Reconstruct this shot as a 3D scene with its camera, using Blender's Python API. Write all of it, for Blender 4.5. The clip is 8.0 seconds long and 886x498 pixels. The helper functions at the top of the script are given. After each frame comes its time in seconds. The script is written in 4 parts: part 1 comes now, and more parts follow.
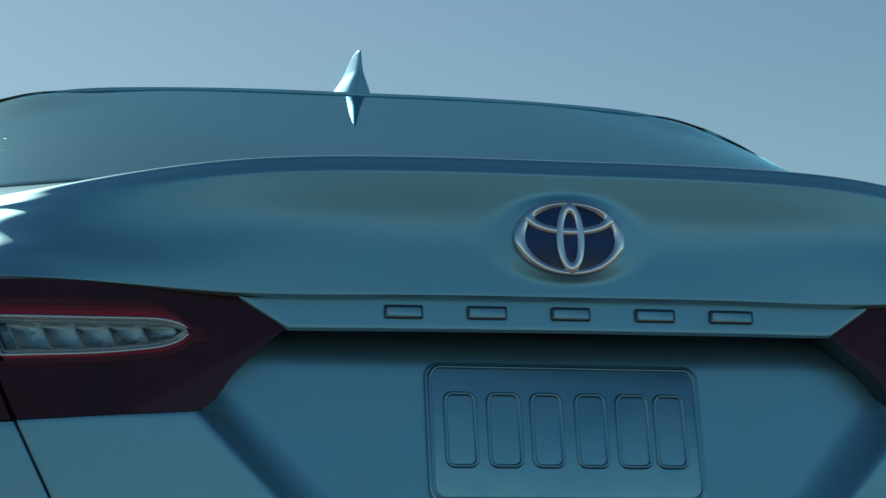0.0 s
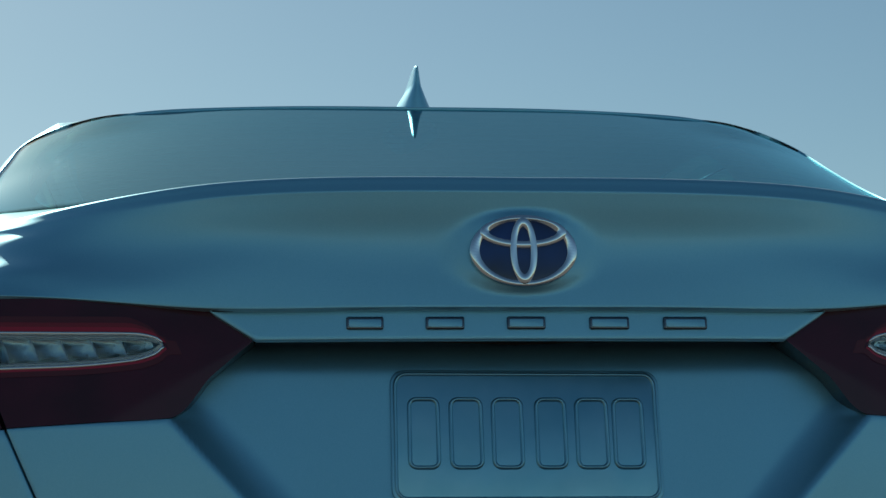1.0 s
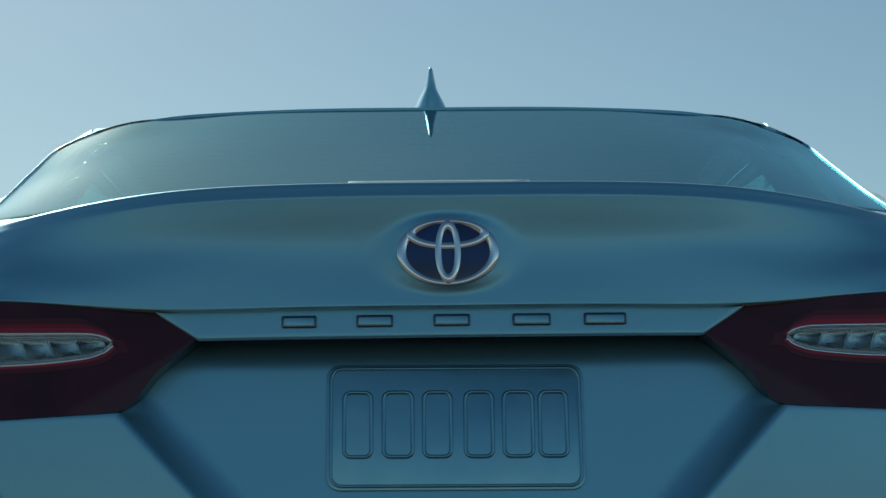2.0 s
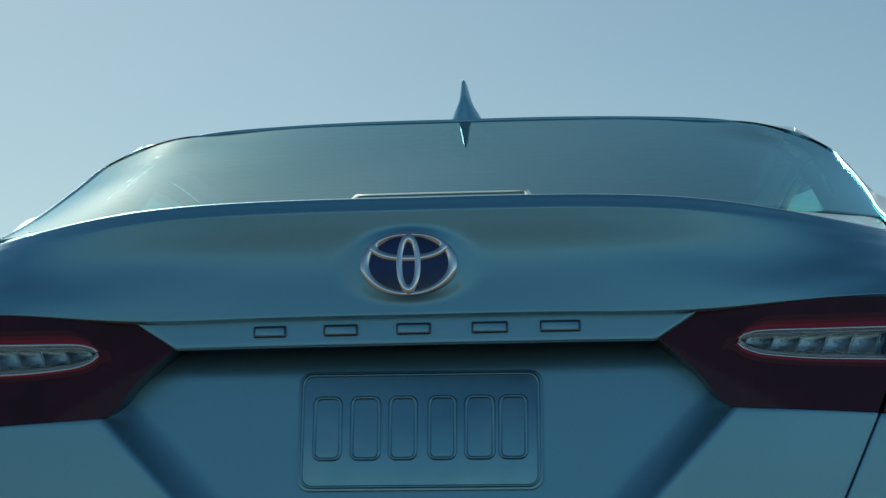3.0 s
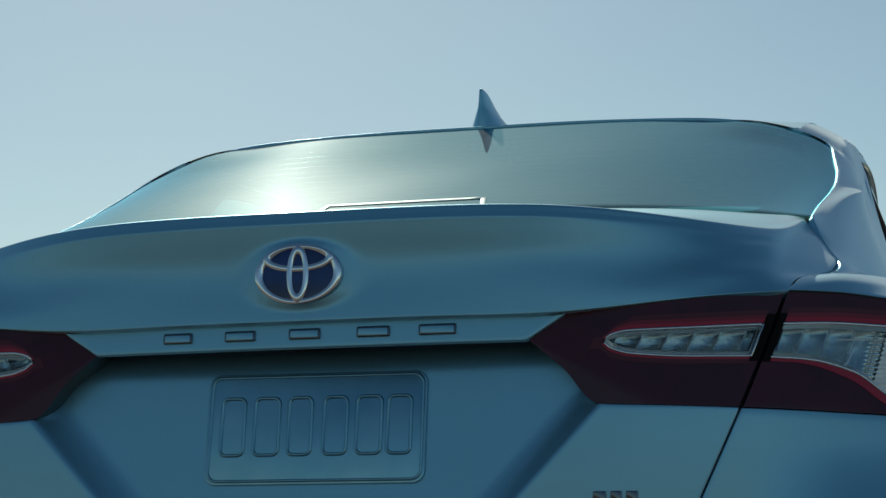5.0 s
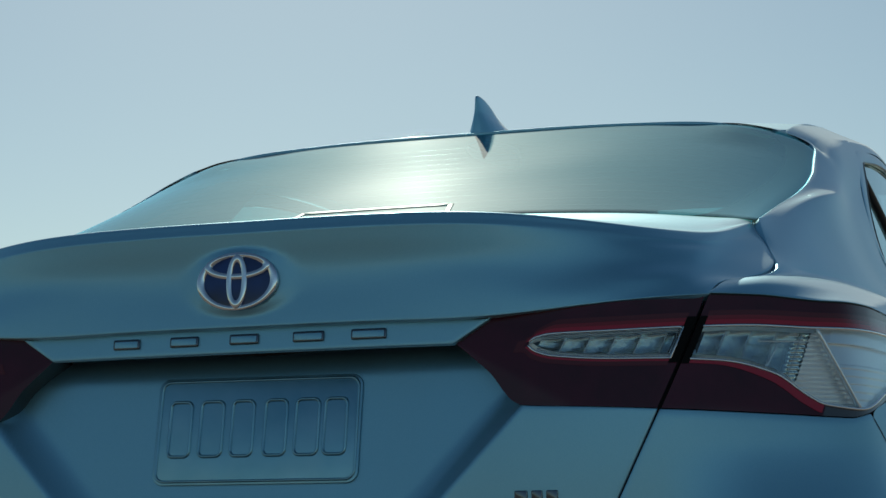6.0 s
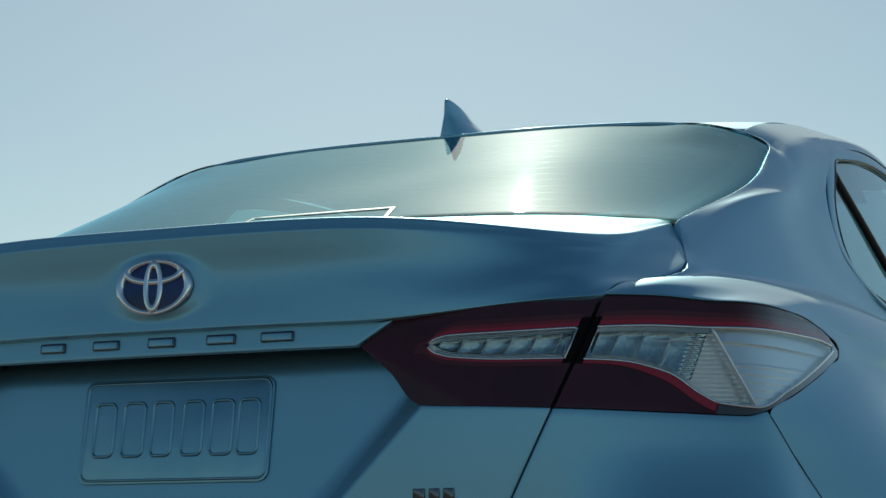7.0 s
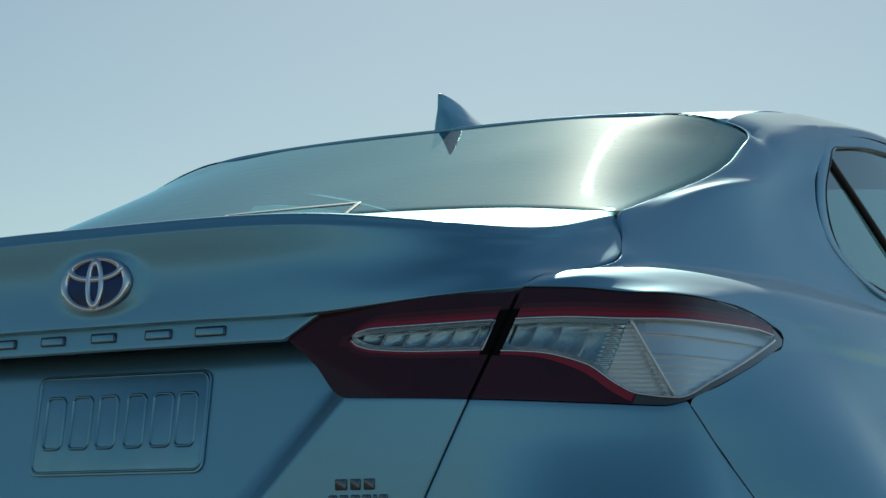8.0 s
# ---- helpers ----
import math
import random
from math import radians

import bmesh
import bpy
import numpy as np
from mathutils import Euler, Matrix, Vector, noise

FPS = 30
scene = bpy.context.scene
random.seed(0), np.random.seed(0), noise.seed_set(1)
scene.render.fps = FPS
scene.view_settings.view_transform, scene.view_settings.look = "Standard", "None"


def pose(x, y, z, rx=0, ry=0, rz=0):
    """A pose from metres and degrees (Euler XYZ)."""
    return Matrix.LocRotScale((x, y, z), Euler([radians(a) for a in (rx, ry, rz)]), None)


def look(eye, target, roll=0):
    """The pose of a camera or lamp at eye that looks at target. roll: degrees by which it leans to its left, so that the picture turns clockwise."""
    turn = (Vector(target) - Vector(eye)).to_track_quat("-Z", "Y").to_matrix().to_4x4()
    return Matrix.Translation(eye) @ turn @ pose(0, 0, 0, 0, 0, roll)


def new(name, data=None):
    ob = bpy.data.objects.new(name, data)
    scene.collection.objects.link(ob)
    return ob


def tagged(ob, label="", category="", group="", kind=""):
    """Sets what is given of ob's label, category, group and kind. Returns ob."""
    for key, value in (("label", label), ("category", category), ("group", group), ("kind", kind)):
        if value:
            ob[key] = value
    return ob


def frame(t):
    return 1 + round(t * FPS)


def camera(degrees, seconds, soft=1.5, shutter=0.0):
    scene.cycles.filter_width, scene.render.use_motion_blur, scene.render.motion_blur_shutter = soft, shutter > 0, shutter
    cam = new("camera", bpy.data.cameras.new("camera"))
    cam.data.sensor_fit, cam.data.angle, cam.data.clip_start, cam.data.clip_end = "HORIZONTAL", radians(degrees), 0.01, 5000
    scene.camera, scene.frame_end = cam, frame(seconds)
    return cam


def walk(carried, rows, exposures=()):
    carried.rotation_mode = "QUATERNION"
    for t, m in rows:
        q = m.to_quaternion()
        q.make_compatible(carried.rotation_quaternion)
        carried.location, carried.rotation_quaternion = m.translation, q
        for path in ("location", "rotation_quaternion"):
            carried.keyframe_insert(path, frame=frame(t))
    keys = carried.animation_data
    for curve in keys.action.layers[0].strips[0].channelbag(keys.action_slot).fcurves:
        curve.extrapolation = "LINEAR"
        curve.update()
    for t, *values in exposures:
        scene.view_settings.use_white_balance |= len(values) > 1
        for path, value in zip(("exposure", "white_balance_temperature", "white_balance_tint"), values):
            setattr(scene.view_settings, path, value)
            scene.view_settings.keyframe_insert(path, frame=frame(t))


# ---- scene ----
cam = camera(24.7, 8.0)
PATH = [
    (0, (-0.612, -2.073, 0.644), (-0.16, -0.15, 0.96), -0.7),
    (0.5, (-0.475, -2.164, 0.644), (-0.142, -0.218, 0.96), -0.7),
    (1, (-0.341, -2.251, 0.643), (-0.118, -0.288, 0.955), -0.8),
    (1.5, (-0.203, -2.33, 0.642), (-0.077, -0.357, 0.946), -0.8),
    (2, (-0.062, -2.404, 0.642), (-0.017, -0.427, 0.938), -0.8),
    (3.5, (0.345, -2.553, 0.636), (0.124, -0.587, 0.933), -0.8),
    (4, (0.489, -2.579, 0.634), (0.195, -0.623, 0.931), -0.8),
    (4.5, (0.636, -2.604, 0.634), (0.268, -0.66, 0.925), -0.8),
    (6, (1.085, -2.609, 0.628), (0.497, -0.719, 0.917), -0.8),
    (6.5, (1.239, -2.597, 0.625), (0.599, -0.725, 0.913), -0.8),
    (7, (1.391, -2.577, 0.627), (0.688, -0.727, 0.912), -0.9),
    (7.5, (1.547, -2.543, 0.625), (0.769, -0.722, 0.907), -1.0),
    (8, (1.703, -2.492, 0.621), (0.858, -0.701, 0.899), -1.0),
]
walk(cam, [(t, look(e, g, r)) for t, e, g, r in PATH], exposures=((0, -0.42, 6280, -11), (2, -0.48, 6280, -10), (4.5, -0.54, 6380, -8), (6, -0.52, 6560, -6), (6.8, -0.46, 6580, -6), (8, -0.50, 6580, -6)))

# ---------------------------------------------------------------- light
SUN_ELEVATION, SUN_AZIMUTH = 34.5, -21.4      # azimuth from +y (the car's nose) towards +x
world = bpy.data.worlds.new("sky")
scene.world = world
world.use_nodes = True
wn = world.node_tree.nodes
sky = wn.new("ShaderNodeTexSky")
sky.sky_type, sky.sun_disc = "NISHITA", False
sky.sun_elevation, sky.sun_rotation = radians(SUN_ELEVATION), radians(SUN_AZIMUTH)
sky.altitude, sky.air_density, sky.dust_density, sky.ozone_density = 300, 1.0, 0.5, 1.2
world.node_tree.links.new(sky.outputs[0], wn["Background"].inputs[0])
wn["Background"].inputs[1].default_value = 0.098
sun = new("sun", bpy.data.lights.new("sun", "SUN"))
sun.data.energy, sun.data.angle, sun.data.color = 4.0, radians(0.53), (1.0, 0.95, 0.86)
sa, se = radians(SUN_AZIMUTH), radians(SUN_ELEVATION)
sun_way = Vector((math.sin(sa) * math.cos(se), math.cos(sa) * math.cos(se), math.sin(se)))
sun.matrix_world = look(sun_way * 50, (0, 0, 0))


# ---------------------------------------------------------------- materials
def material(name, base, rough=0.5, metal=0.0, coat=0.0, coat_rough=0.03, spec=0.5):
    m = bpy.data.materials.new(name)
    m.use_nodes = True
    b = m.node_tree.nodes["Principled BSDF"]
    b.inputs["Base Color"].default_value = (*base, 1)
    b.inputs["Roughness"].default_value = rough
    b.inputs["Metallic"].default_value = metal
    b.inputs["Coat Weight"].default_value = coat
    b.inputs["Coat Roughness"].default_value = coat_rough
    b.inputs["Specular IOR Level"].default_value = spec
    return m


def vary(m, socket, low, high, scale, detail=4.0, stretch=(1, 1, 1)):
    """Noise between two values or colours into a socket of the main shader."""
    t = m.node_tree
    b = t.nodes["Principled BSDF"]
    co, mp, nz, rp = (t.nodes.new(k) for k in ("ShaderNodeTexCoord", "ShaderNodeMapping", "ShaderNodeTexNoise", "ShaderNodeValToRGB"))
    mp.inputs["Scale"].default_value = stretch
    nz.inputs["Scale"].default_value, nz.inputs["Detail"].default_value = scale, detail
    a, z = rp.color_ramp.elements
    a.position, z.position = 0.3, 0.7
    a.color = (*low, 1) if isinstance(low, tuple) else (low, low, low, 1)
    z.color = (*high, 1) if isinstance(high, tuple) else (high, high, high, 1)
    t.links.new(co.outputs["Object"], mp.inputs[0])
    t.links.new(mp.outputs[0], nz.inputs["Vector"])
    t.links.new(nz.outputs["Fac"], rp.inputs[0])
    t.links.new(rp.outputs[0], b.inputs[socket])
    return nz


def relief(m, scale, strength, distance=0.002, detail=3.0):
    t = m.node_tree
    co, nz, bp = (t.nodes.new(k) for k in ("ShaderNodeTexCoord", "ShaderNodeTexNoise", "ShaderNodeBump"))
    nz.inputs["Scale"].default_value, nz.inputs["Detail"].default_value = scale, detail
    bp.inputs["Strength"].default_value, bp.inputs["Distance"].default_value = strength, distance
    t.links.new(co.outputs["Object"], nz.inputs["Vector"])
    t.links.new(nz.outputs["Fac"], bp.inputs["Height"])
    t.links.new(bp.outputs[0], t.nodes["Principled BSDF"].inputs["Normal"])


def pane_material(name, tint, film, gloss_ior=1.5, haze=(0.25, 0.5), polish=0.01, gleam=(0.8, 0.92, 0.95)):
    """Tinted glass: what passes through, a mirror gloss by Fresnel, and a thin film of fine and coarse dust."""
    m = bpy.data.materials.new(name)
    m.use_nodes = True
    t = m.node_tree
    t.nodes.remove(t.nodes["Principled BSDF"])
    add_node, link = t.nodes.new, t.links.new
    clear, mirror = add_node("ShaderNodeBsdfTransparent"), add_node("ShaderNodeBsdfGlossy")
    clear.inputs[0].default_value = (*tint, 1)
    mirror.inputs["Color"].default_value = (*gleam, 1)
    mirror.inputs["Roughness"].default_value = polish
    facing, power, scale, add = add_node("ShaderNodeLayerWeight"), *(add_node("ShaderNodeMath") for _ in range(3))
    facing.inputs["Blend"].default_value = 0.5
    power.operation, scale.operation, add.operation = "POWER", "MULTIPLY", "ADD"
    f0 = ((gloss_ior - 1) / (gloss_ior + 1)) ** 2
    power.inputs[1].default_value, scale.inputs[1].default_value, add.inputs[1].default_value = 3.8, 1 - f0, f0
    link(facing.outputs["Facing"], power.inputs[0])
    link(power.outputs[0], scale.inputs[0])
    link(scale.outputs[0], add.inputs[0])
    body = add_node("ShaderNodeMixShader")
    link(add.outputs[0], body.inputs[0])
    link(clear.outputs[0], body.inputs[1])
    link(mirror.outputs[0], body.inputs[2])
    place = add_node("ShaderNodeTexCoord")
    for rough, share, grain in ((haze[0], film[0], 0.9), (haze[1], film[1], 2.5)):
        dust, noise_tex, amount, layer = (add_node(k) for k in ("ShaderNodeBsdfGlossy", "ShaderNodeTexNoise", "ShaderNodeMath", "ShaderNodeMixShader"))
        dust.inputs["Color"].default_value = (0.92, 0.90, 0.90, 1)
        dust.inputs["Roughness"].default_value = rough
        noise_tex.inputs["Scale"].default_value, noise_tex.inputs["Detail"].default_value = grain, 1.0
        amount.operation = "MULTIPLY"
        amount.inputs[1].default_value = share * 2
        link(place.outputs["Object"], noise_tex.inputs["Vector"])
        link(noise_tex.outputs["Fac"], amount.inputs[0])
        link(amount.outputs[0], layer.inputs[0])
        link(body.outputs[0], layer.inputs[1])
        link(dust.outputs[0], layer.inputs[2])
        body = layer
    link(body.outputs[0], t.nodes["Material Output"].inputs[0])
    return m


PAINT = material("silver_paint", (0.31, 0.46, 0.54), 0.28, 0.9, 0.4, 0.08)
vary(PAINT, "Roughness", 0.44, 0.49, 6.0)
# sheen added over the paint to pale its highlights at grazing angles
pb = PAINT.node_tree.nodes["Principled BSDF"]
pb.inputs["Sheen Weight"].default_value, pb.inputs["Sheen Roughness"].default_value = 0.34, 0.35
pb.inputs["Sheen Tint"].default_value = (1.0, 0.97, 0.92, 1)
vary(PAINT, "Base Color", (0.244, 0.510, 0.660), (0.280, 0.550, 0.700), 900.0, 2.0)
relief(PAINT, 240.0, 0.02, 0.0006, 1.0)
GAP = material("dark_gap", (0.006, 0.006, 0.007), 0.7)
BLACK = material("black_plastic", (0.012, 0.012, 0.013), 0.35)
relief(BLACK, 900, 0.1)
RUBBER = material("rubber", (0.02, 0.02, 0.02), 0.75)
relief(RUBBER, 400, 0.2)
CHROME = material("chrome", (0.74, 0.78, 0.82), 0.05, 1.0)
vary(CHROME, "Roughness", 0.03, 0.08, 40.0)
SATIN = material("satin_chrome", (0.5, 0.52, 0.55), 0.18, 1.0)
BADGE = material("dark_chrome", (0.11, 0.13, 0.16), 0.16, 1.0)
BLUE = material("blue_enamel", (0.004, 0.024, 0.13), 0.3, 0.0, 0.6, 0.02, 0.3)
vary(BLUE, "Base Color", (0.003, 0.014, 0.07), (0.006, 0.04, 0.20), 22.0, 1.0)
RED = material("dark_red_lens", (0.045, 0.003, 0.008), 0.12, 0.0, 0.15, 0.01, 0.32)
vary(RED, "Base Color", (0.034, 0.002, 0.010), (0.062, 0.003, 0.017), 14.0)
# three reds for the lens glow, its fall-off put into their base colours
RED_BRIGHT = material("bright_glow_red", (0.34, 0.006, 0.028), 0.15, 0.0, 0.4, 0.01, 0.35)
RED_DIM = material("dim_glow_red", (0.085, 0.004, 0.010), 0.14, 0.0, 0.4, 0.01, 0.3)
RED_MID = material("middle_glow_red", (0.19, 0.005, 0.014), 0.13, 0.0, 0.4, 0.01, 0.35)
SMOKE = material("smoked_clear_plastic", (0.035, 0.04, 0.05), 0.12, 0.0, 1.0, 0.01)
CLEAR_BACK = material("clear_reflector", (0.95, 0.97, 0.99), 0.30, 0.85)
MIRROR = material("lamp_reflector", (0.56, 0.68, 0.72), 0.1, 1.0)
vary(MIRROR, "Roughness", 0.05, 0.18, 60.0)
relief(MIRROR, 140.0, 0.22, 0.003, 1.0)
CLEAR = pane_material("clear_lens", (0.9, 0.94, 0.94), (0.004, 0.006))
GLASS = pane_material("tinted_glass", (0.32, 0.68, 0.64), (0.0044, 0.022), 1.75, (0.30, 0.48), 0.010, (0.52, 0.90, 0.98))
SIDE_GLASS = pane_material("side_glass", (0.30, 0.44, 0.46), (0.003, 0.01), 1.9)
FRIT = material("black_glass_border", (0.009, 0.010, 0.011), 0.95, 0.0, 0.0, 0.03, 0.05)
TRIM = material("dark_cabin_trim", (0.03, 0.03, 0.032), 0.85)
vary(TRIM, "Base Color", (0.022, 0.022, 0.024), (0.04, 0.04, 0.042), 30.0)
SHELF = material("grey_shelf_cloth", (0.3, 0.3, 0.29), 0.95)
vary(SHELF, "Base Color", (0.27, 0.27, 0.26), (0.33, 0.33, 0.32), 40.0)
CLOTH = material("dark_seat_cloth", (0.035, 0.035, 0.038), 0.9)
PLATE = material("plate_metal", (0.25, 0.47, 0.58), 0.4, 0.9, 0.3, 0.2)
vary(PLATE, "Roughness", 0.28, 0.36, 25.0)
vary(PLATE, "Base Color", (0.21, 0.43, 0.545), (0.27, 0.49, 0.60), 18.0)
relief(PLATE, 120, 0.05, 0.001)
GROUND = material("dusty_ground", (0.2, 0.17, 0.13), 0.95)
vary(GROUND, "Base Color", (0.175, 0.135, 0.120), (0.265, 0.205, 0.180), 0.8, 8.0)
relief(GROUND, 30, 0.4, 0.01, 6.0)
LINER = material("grey_headliner", (0.5, 0.5, 0.48), 0.95)
vary(LINER, "Base Color", (0.46, 0.46, 0.44), (0.54, 0.54, 0.52), 60.0)


# ---------------------------------------------------------------- mesh tools
def spline(ts, pts, tq):
    """Natural cubic spline through pts (n, ...) at parameters ts, sampled at tq."""
    ts, pts, tq = np.asarray(ts, float), np.asarray(pts, float), np.asarray(tq, float)
    n = len(ts)
    shape = pts.shape[1:]
    P = pts.reshape(n, -1)
    if n == 2:
        f = ((tq - ts[0]) / (ts[1] - ts[0]))[:, None]
        return (P[0] * (1 - f) + P[1] * f).reshape(len(tq), *shape)
    h = np.diff(ts)
    A = np.zeros((n, n))
    B = np.zeros((n, P.shape[1]))
    A[0, 0] = A[-1, -1] = 1
    for i in range(1, n - 1):
        A[i, i - 1], A[i, i], A[i, i + 1] = h[i - 1], 2 * (h[i - 1] + h[i]), h[i]
        B[i] = 6 * ((P[i + 1] - P[i]) / h[i] - (P[i] - P[i - 1]) / h[i - 1])
    M = np.linalg.solve(A, B)
    k = np.clip(np.searchsorted(ts, tq, side="right") - 1, 0, n - 2)
    a, b = ((ts[k + 1] - tq) / h[k])[:, None], ((tq - ts[k]) / h[k])[:, None]
    hh = (h[k] ** 2 / 6)[:, None]
    r = a * P[k] + b * P[k + 1] + ((a ** 3 - a) * M[k] + (b ** 3 - b) * M[k + 1]) * hh
    return r.reshape(len(tq), *shape)


def chord(pts):
    return np.concatenate([[0], np.cumsum(np.maximum(np.linalg.norm(np.diff(pts, axis=0), axis=1), 1e-4))])


def fair(pts, n):
    """A smooth line of n points through a few."""
    t = chord(np.asarray(pts, float))
    return spline(t, pts, np.linspace(0, t[-1], n))


def curve1(xs, ys):
    """A smooth function of one number with no overshoot (monotone cubic)."""
    xs, ys = np.asarray(xs, float), np.asarray(ys, float)
    d = np.diff(ys) / np.diff(xs)
    m = np.concatenate([[d[0]], np.where(d[1:] * d[:-1] > 0, 2 * d[1:] * d[:-1] / np.where(d[1:] + d[:-1] == 0, 1, d[1:] + d[:-1]), 0), [d[-1]]])

    def f(x):
        x = np.clip(np.asarray(x, float), xs[0], xs[-1])
        k = np.clip(np.searchsorted(xs, x, side="right") - 1, 0, len(xs) - 2)
        h = xs[k + 1] - xs[k]
        t = (x - xs[k]) / h
        return ((2 * t ** 3 - 3 * t ** 2 + 1) * ys[k] + (t ** 3 - 2 * t ** 2 + t) * h * m[k]
                + (-2 * t ** 3 + 3 * t ** 2) * ys[k + 1] + (t ** 3 - t ** 2) * h * m[k + 1])
    return f


def sheet(rows, nu, nv):
    """A smooth grid (nv*(rows-1)+1, nu, 3) through body lines, each a short list of points of equal number."""
    lines = []
    for r in rows:
        r = np.asarray(r, float)
        t = chord(r)
        k = len(r) - 1
        f = np.linspace(0, k, nu)
        lines.append(spline(t, r, np.interp(f, np.arange(k + 1), t)))
    L = np.array(lines)
    f = np.linspace(0, len(rows) - 1, nv * (len(rows) - 1) + 1)
    out = np.zeros((len(f), nu, 3))
    for j in range(nu):
        t = chord(L[:, j])
        out[:, j] = spline(t, L[:, j], np.interp(f, np.arange(len(rows)), t))
    return out


def ironed(G, rounds, weight):
    """The grid with its small waves ironed out, its rim held; weight: how far, from 0 to 1, vertex by vertex."""
    G = G.copy()
    for _ in range(rounds):
        lap, step = np.zeros_like(G), np.zeros_like(G)
        lap[1:-1, 1:-1] = (G[:-2, 1:-1] + G[2:, 1:-1] + G[1:-1, :-2] + G[1:-1, 2:]) / 4 - G[1:-1, 1:-1]
        step[2:-2, 2:-2] = (lap[1:-3, 2:-2] + lap[3:-1, 2:-2] + lap[2:-2, 1:-3] + lap[2:-2, 3:-1]) / 4 - lap[2:-2, 2:-2]
        G -= 0.35 * step * weight
    return G


def smooth01(f):
    f = np.clip(f, 0, 1)
    return f * f * (3 - 2 * f)


def normals(G):
    du, dv = np.gradient(G, axis=1), np.gradient(G, axis=0)
    n = np.cross(du, dv)
    return n / np.maximum(np.linalg.norm(n, axis=2, keepdims=True), 1e-9)


def mirror(G):
    return G[:, ::-1] * np.array([-1, 1, 1])


def whole(G):
    """A half sheet, whose first column lies on the middle plane, and its mirror image as one."""
    return np.concatenate([mirror(G)[:, :-1], G], axis=1)


def mesh_ob(name, verts, faces, mat, parent=None, label="", smooth=True):
    me = bpy.data.meshes.new(name)
    me.from_pydata([tuple(v) for v in verts], [], [tuple(f) for f in faces])
    me.materials.append(mat)
    if smooth:
        me.polygons.foreach_set("use_smooth", [True] * len(me.polygons))
    me.update()
    ob = new(name, me)
    if parent:
        ob.parent = parent
    return tagged(ob, label)


def panel(name, G, mat, parent, label="", skirt=0.014, out=None, edge=0.0015):
    """A pressed sheet: the grid with its rim rounded over and turned inwards by skirt. out: a direction that is outwards."""
    h, w = G.shape[:2]
    N = normals(G)
    if out is not None and (N.reshape(-1, 3) @ np.array(out)).mean() < 0:
        G, N = G[:, ::-1], -N[:, ::-1]
    verts = list(G.reshape(-1, 3))
    faces = [(i * w + j, i * w + j + 1, (i + 1) * w + j + 1, (i + 1) * w + j) for i in range(h - 1) for j in range(w - 1)]
    if skirt:
        rim = [(0, j) for j in range(w)] + [(i, w - 1) for i in range(1, h)] + [(h - 1, j) for j in range(w - 2, -1, -1)] + [(i, 0) for i in range(h - 2, 0, -1)]
        mid = G.reshape(-1, 3).mean(0)
        prev = [i * w + j for i, j in rim]
        for depth, spread in ((edge * 0.3, edge * 0.7), (edge, edge), (skirt, edge)):
            ring = []
            for k, (i, j) in enumerate(rim):
                a, b = rim[k - 1], rim[(k + 1) % len(rim)]
                tan = G[b] - G[a]
                side = np.cross(tan, N[i, j])
                ln = np.linalg.norm(side)
                side = side / ln if ln > 1e-9 else side * 0
                ring.append(len(verts))
                verts.append(G[i, j] - N[i, j] * depth + side * spread)
            n = len(ring)
            faces += [(prev[k], ring[k], ring[(k + 1) % n], prev[(k + 1) % n]) for k in range(n)]
            prev = ring
    return mesh_ob(name, verts, faces, mat, parent, label)


def tube(name, line, radius, mat, parent, label="", sides=8, flat=1.0):
    """A round bar along a line; radius: one for all, or one for each point."""
    line = np.asarray(line, float)
    n = len(line)
    radii = np.broadcast_to(radius, n)
    T = np.gradient(line, axis=0)
    verts, faces = [], []
    for p, t, r in zip(line, T, radii):
        t = t / np.linalg.norm(t)
        a = np.cross(t, (0.05, 0.1, 1))
        a /= np.linalg.norm(a)
        b = np.cross(a, t)
        for k in range(sides):
            w = 2 * math.pi * k / sides
            verts.append(p + r * (math.cos(w) * a + flat * math.sin(w) * b))
    faces = [(i * sides + k, i * sides + (k + 1) % sides, (i + 1) * sides + (k + 1) % sides, (i + 1) * sides + k) for i in range(n - 1) for k in range(sides)]
    faces += [tuple(range(sides))[::-1], tuple(range((n - 1) * sides, n * sides))]
    return mesh_ob(name, verts, faces, mat, parent, label)


def part(name, bm, mat, parent, label=""):
    me = bpy.data.meshes.new(name)
    bm.to_mesh(me)
    bm.free()
    me.materials.append(mat)
    me.polygons.foreach_set("use_smooth", [True] * len(me.polygons))
    ob = new(name, me)
    ob.parent = parent
    return tagged(ob, label)


def rounded_block(w, h, d, r, steps=4, bevel=0.0015):
    """A plate w by h in x and z with round corners, d deep in y (its face at y = -d), its front rim bevelled."""
    bm = bmesh.new()
    ring = []
    for cx, cz, a0 in ((w / 2 - r, h / 2 - r, 0), (-w / 2 + r, h / 2 - r, 90), (-w / 2 + r, -h / 2 + r, 180), (w / 2 - r, -h / 2 + r, 270)):
        for k in range(steps + 1):
            a = radians(a0 + 90 * k / steps)
            ring.append((cx + r * math.cos(a), cz + r * math.sin(a)))
    layers = []
    for y, s in ((0, 0), (-d + bevel, 0), (-d + bevel * 0.3, bevel * 0.3), (-d, bevel)):
        layers.append([bm.verts.new((x * (1 - 2 * s / w), y, z * (1 - 2 * s / h))) for x, z in ring])
    n = len(ring)
    for a, b in zip(layers, layers[1:]):
        for k in range(n):
            bm.faces.new((a[k], a[(k + 1) % n], b[(k + 1) % n], b[k]))
    bm.faces.new(layers[-1])
    bm.faces.new(layers[0][::-1])
    bmesh.ops.recalc_face_normals(bm, faces=bm.faces)
    return bm


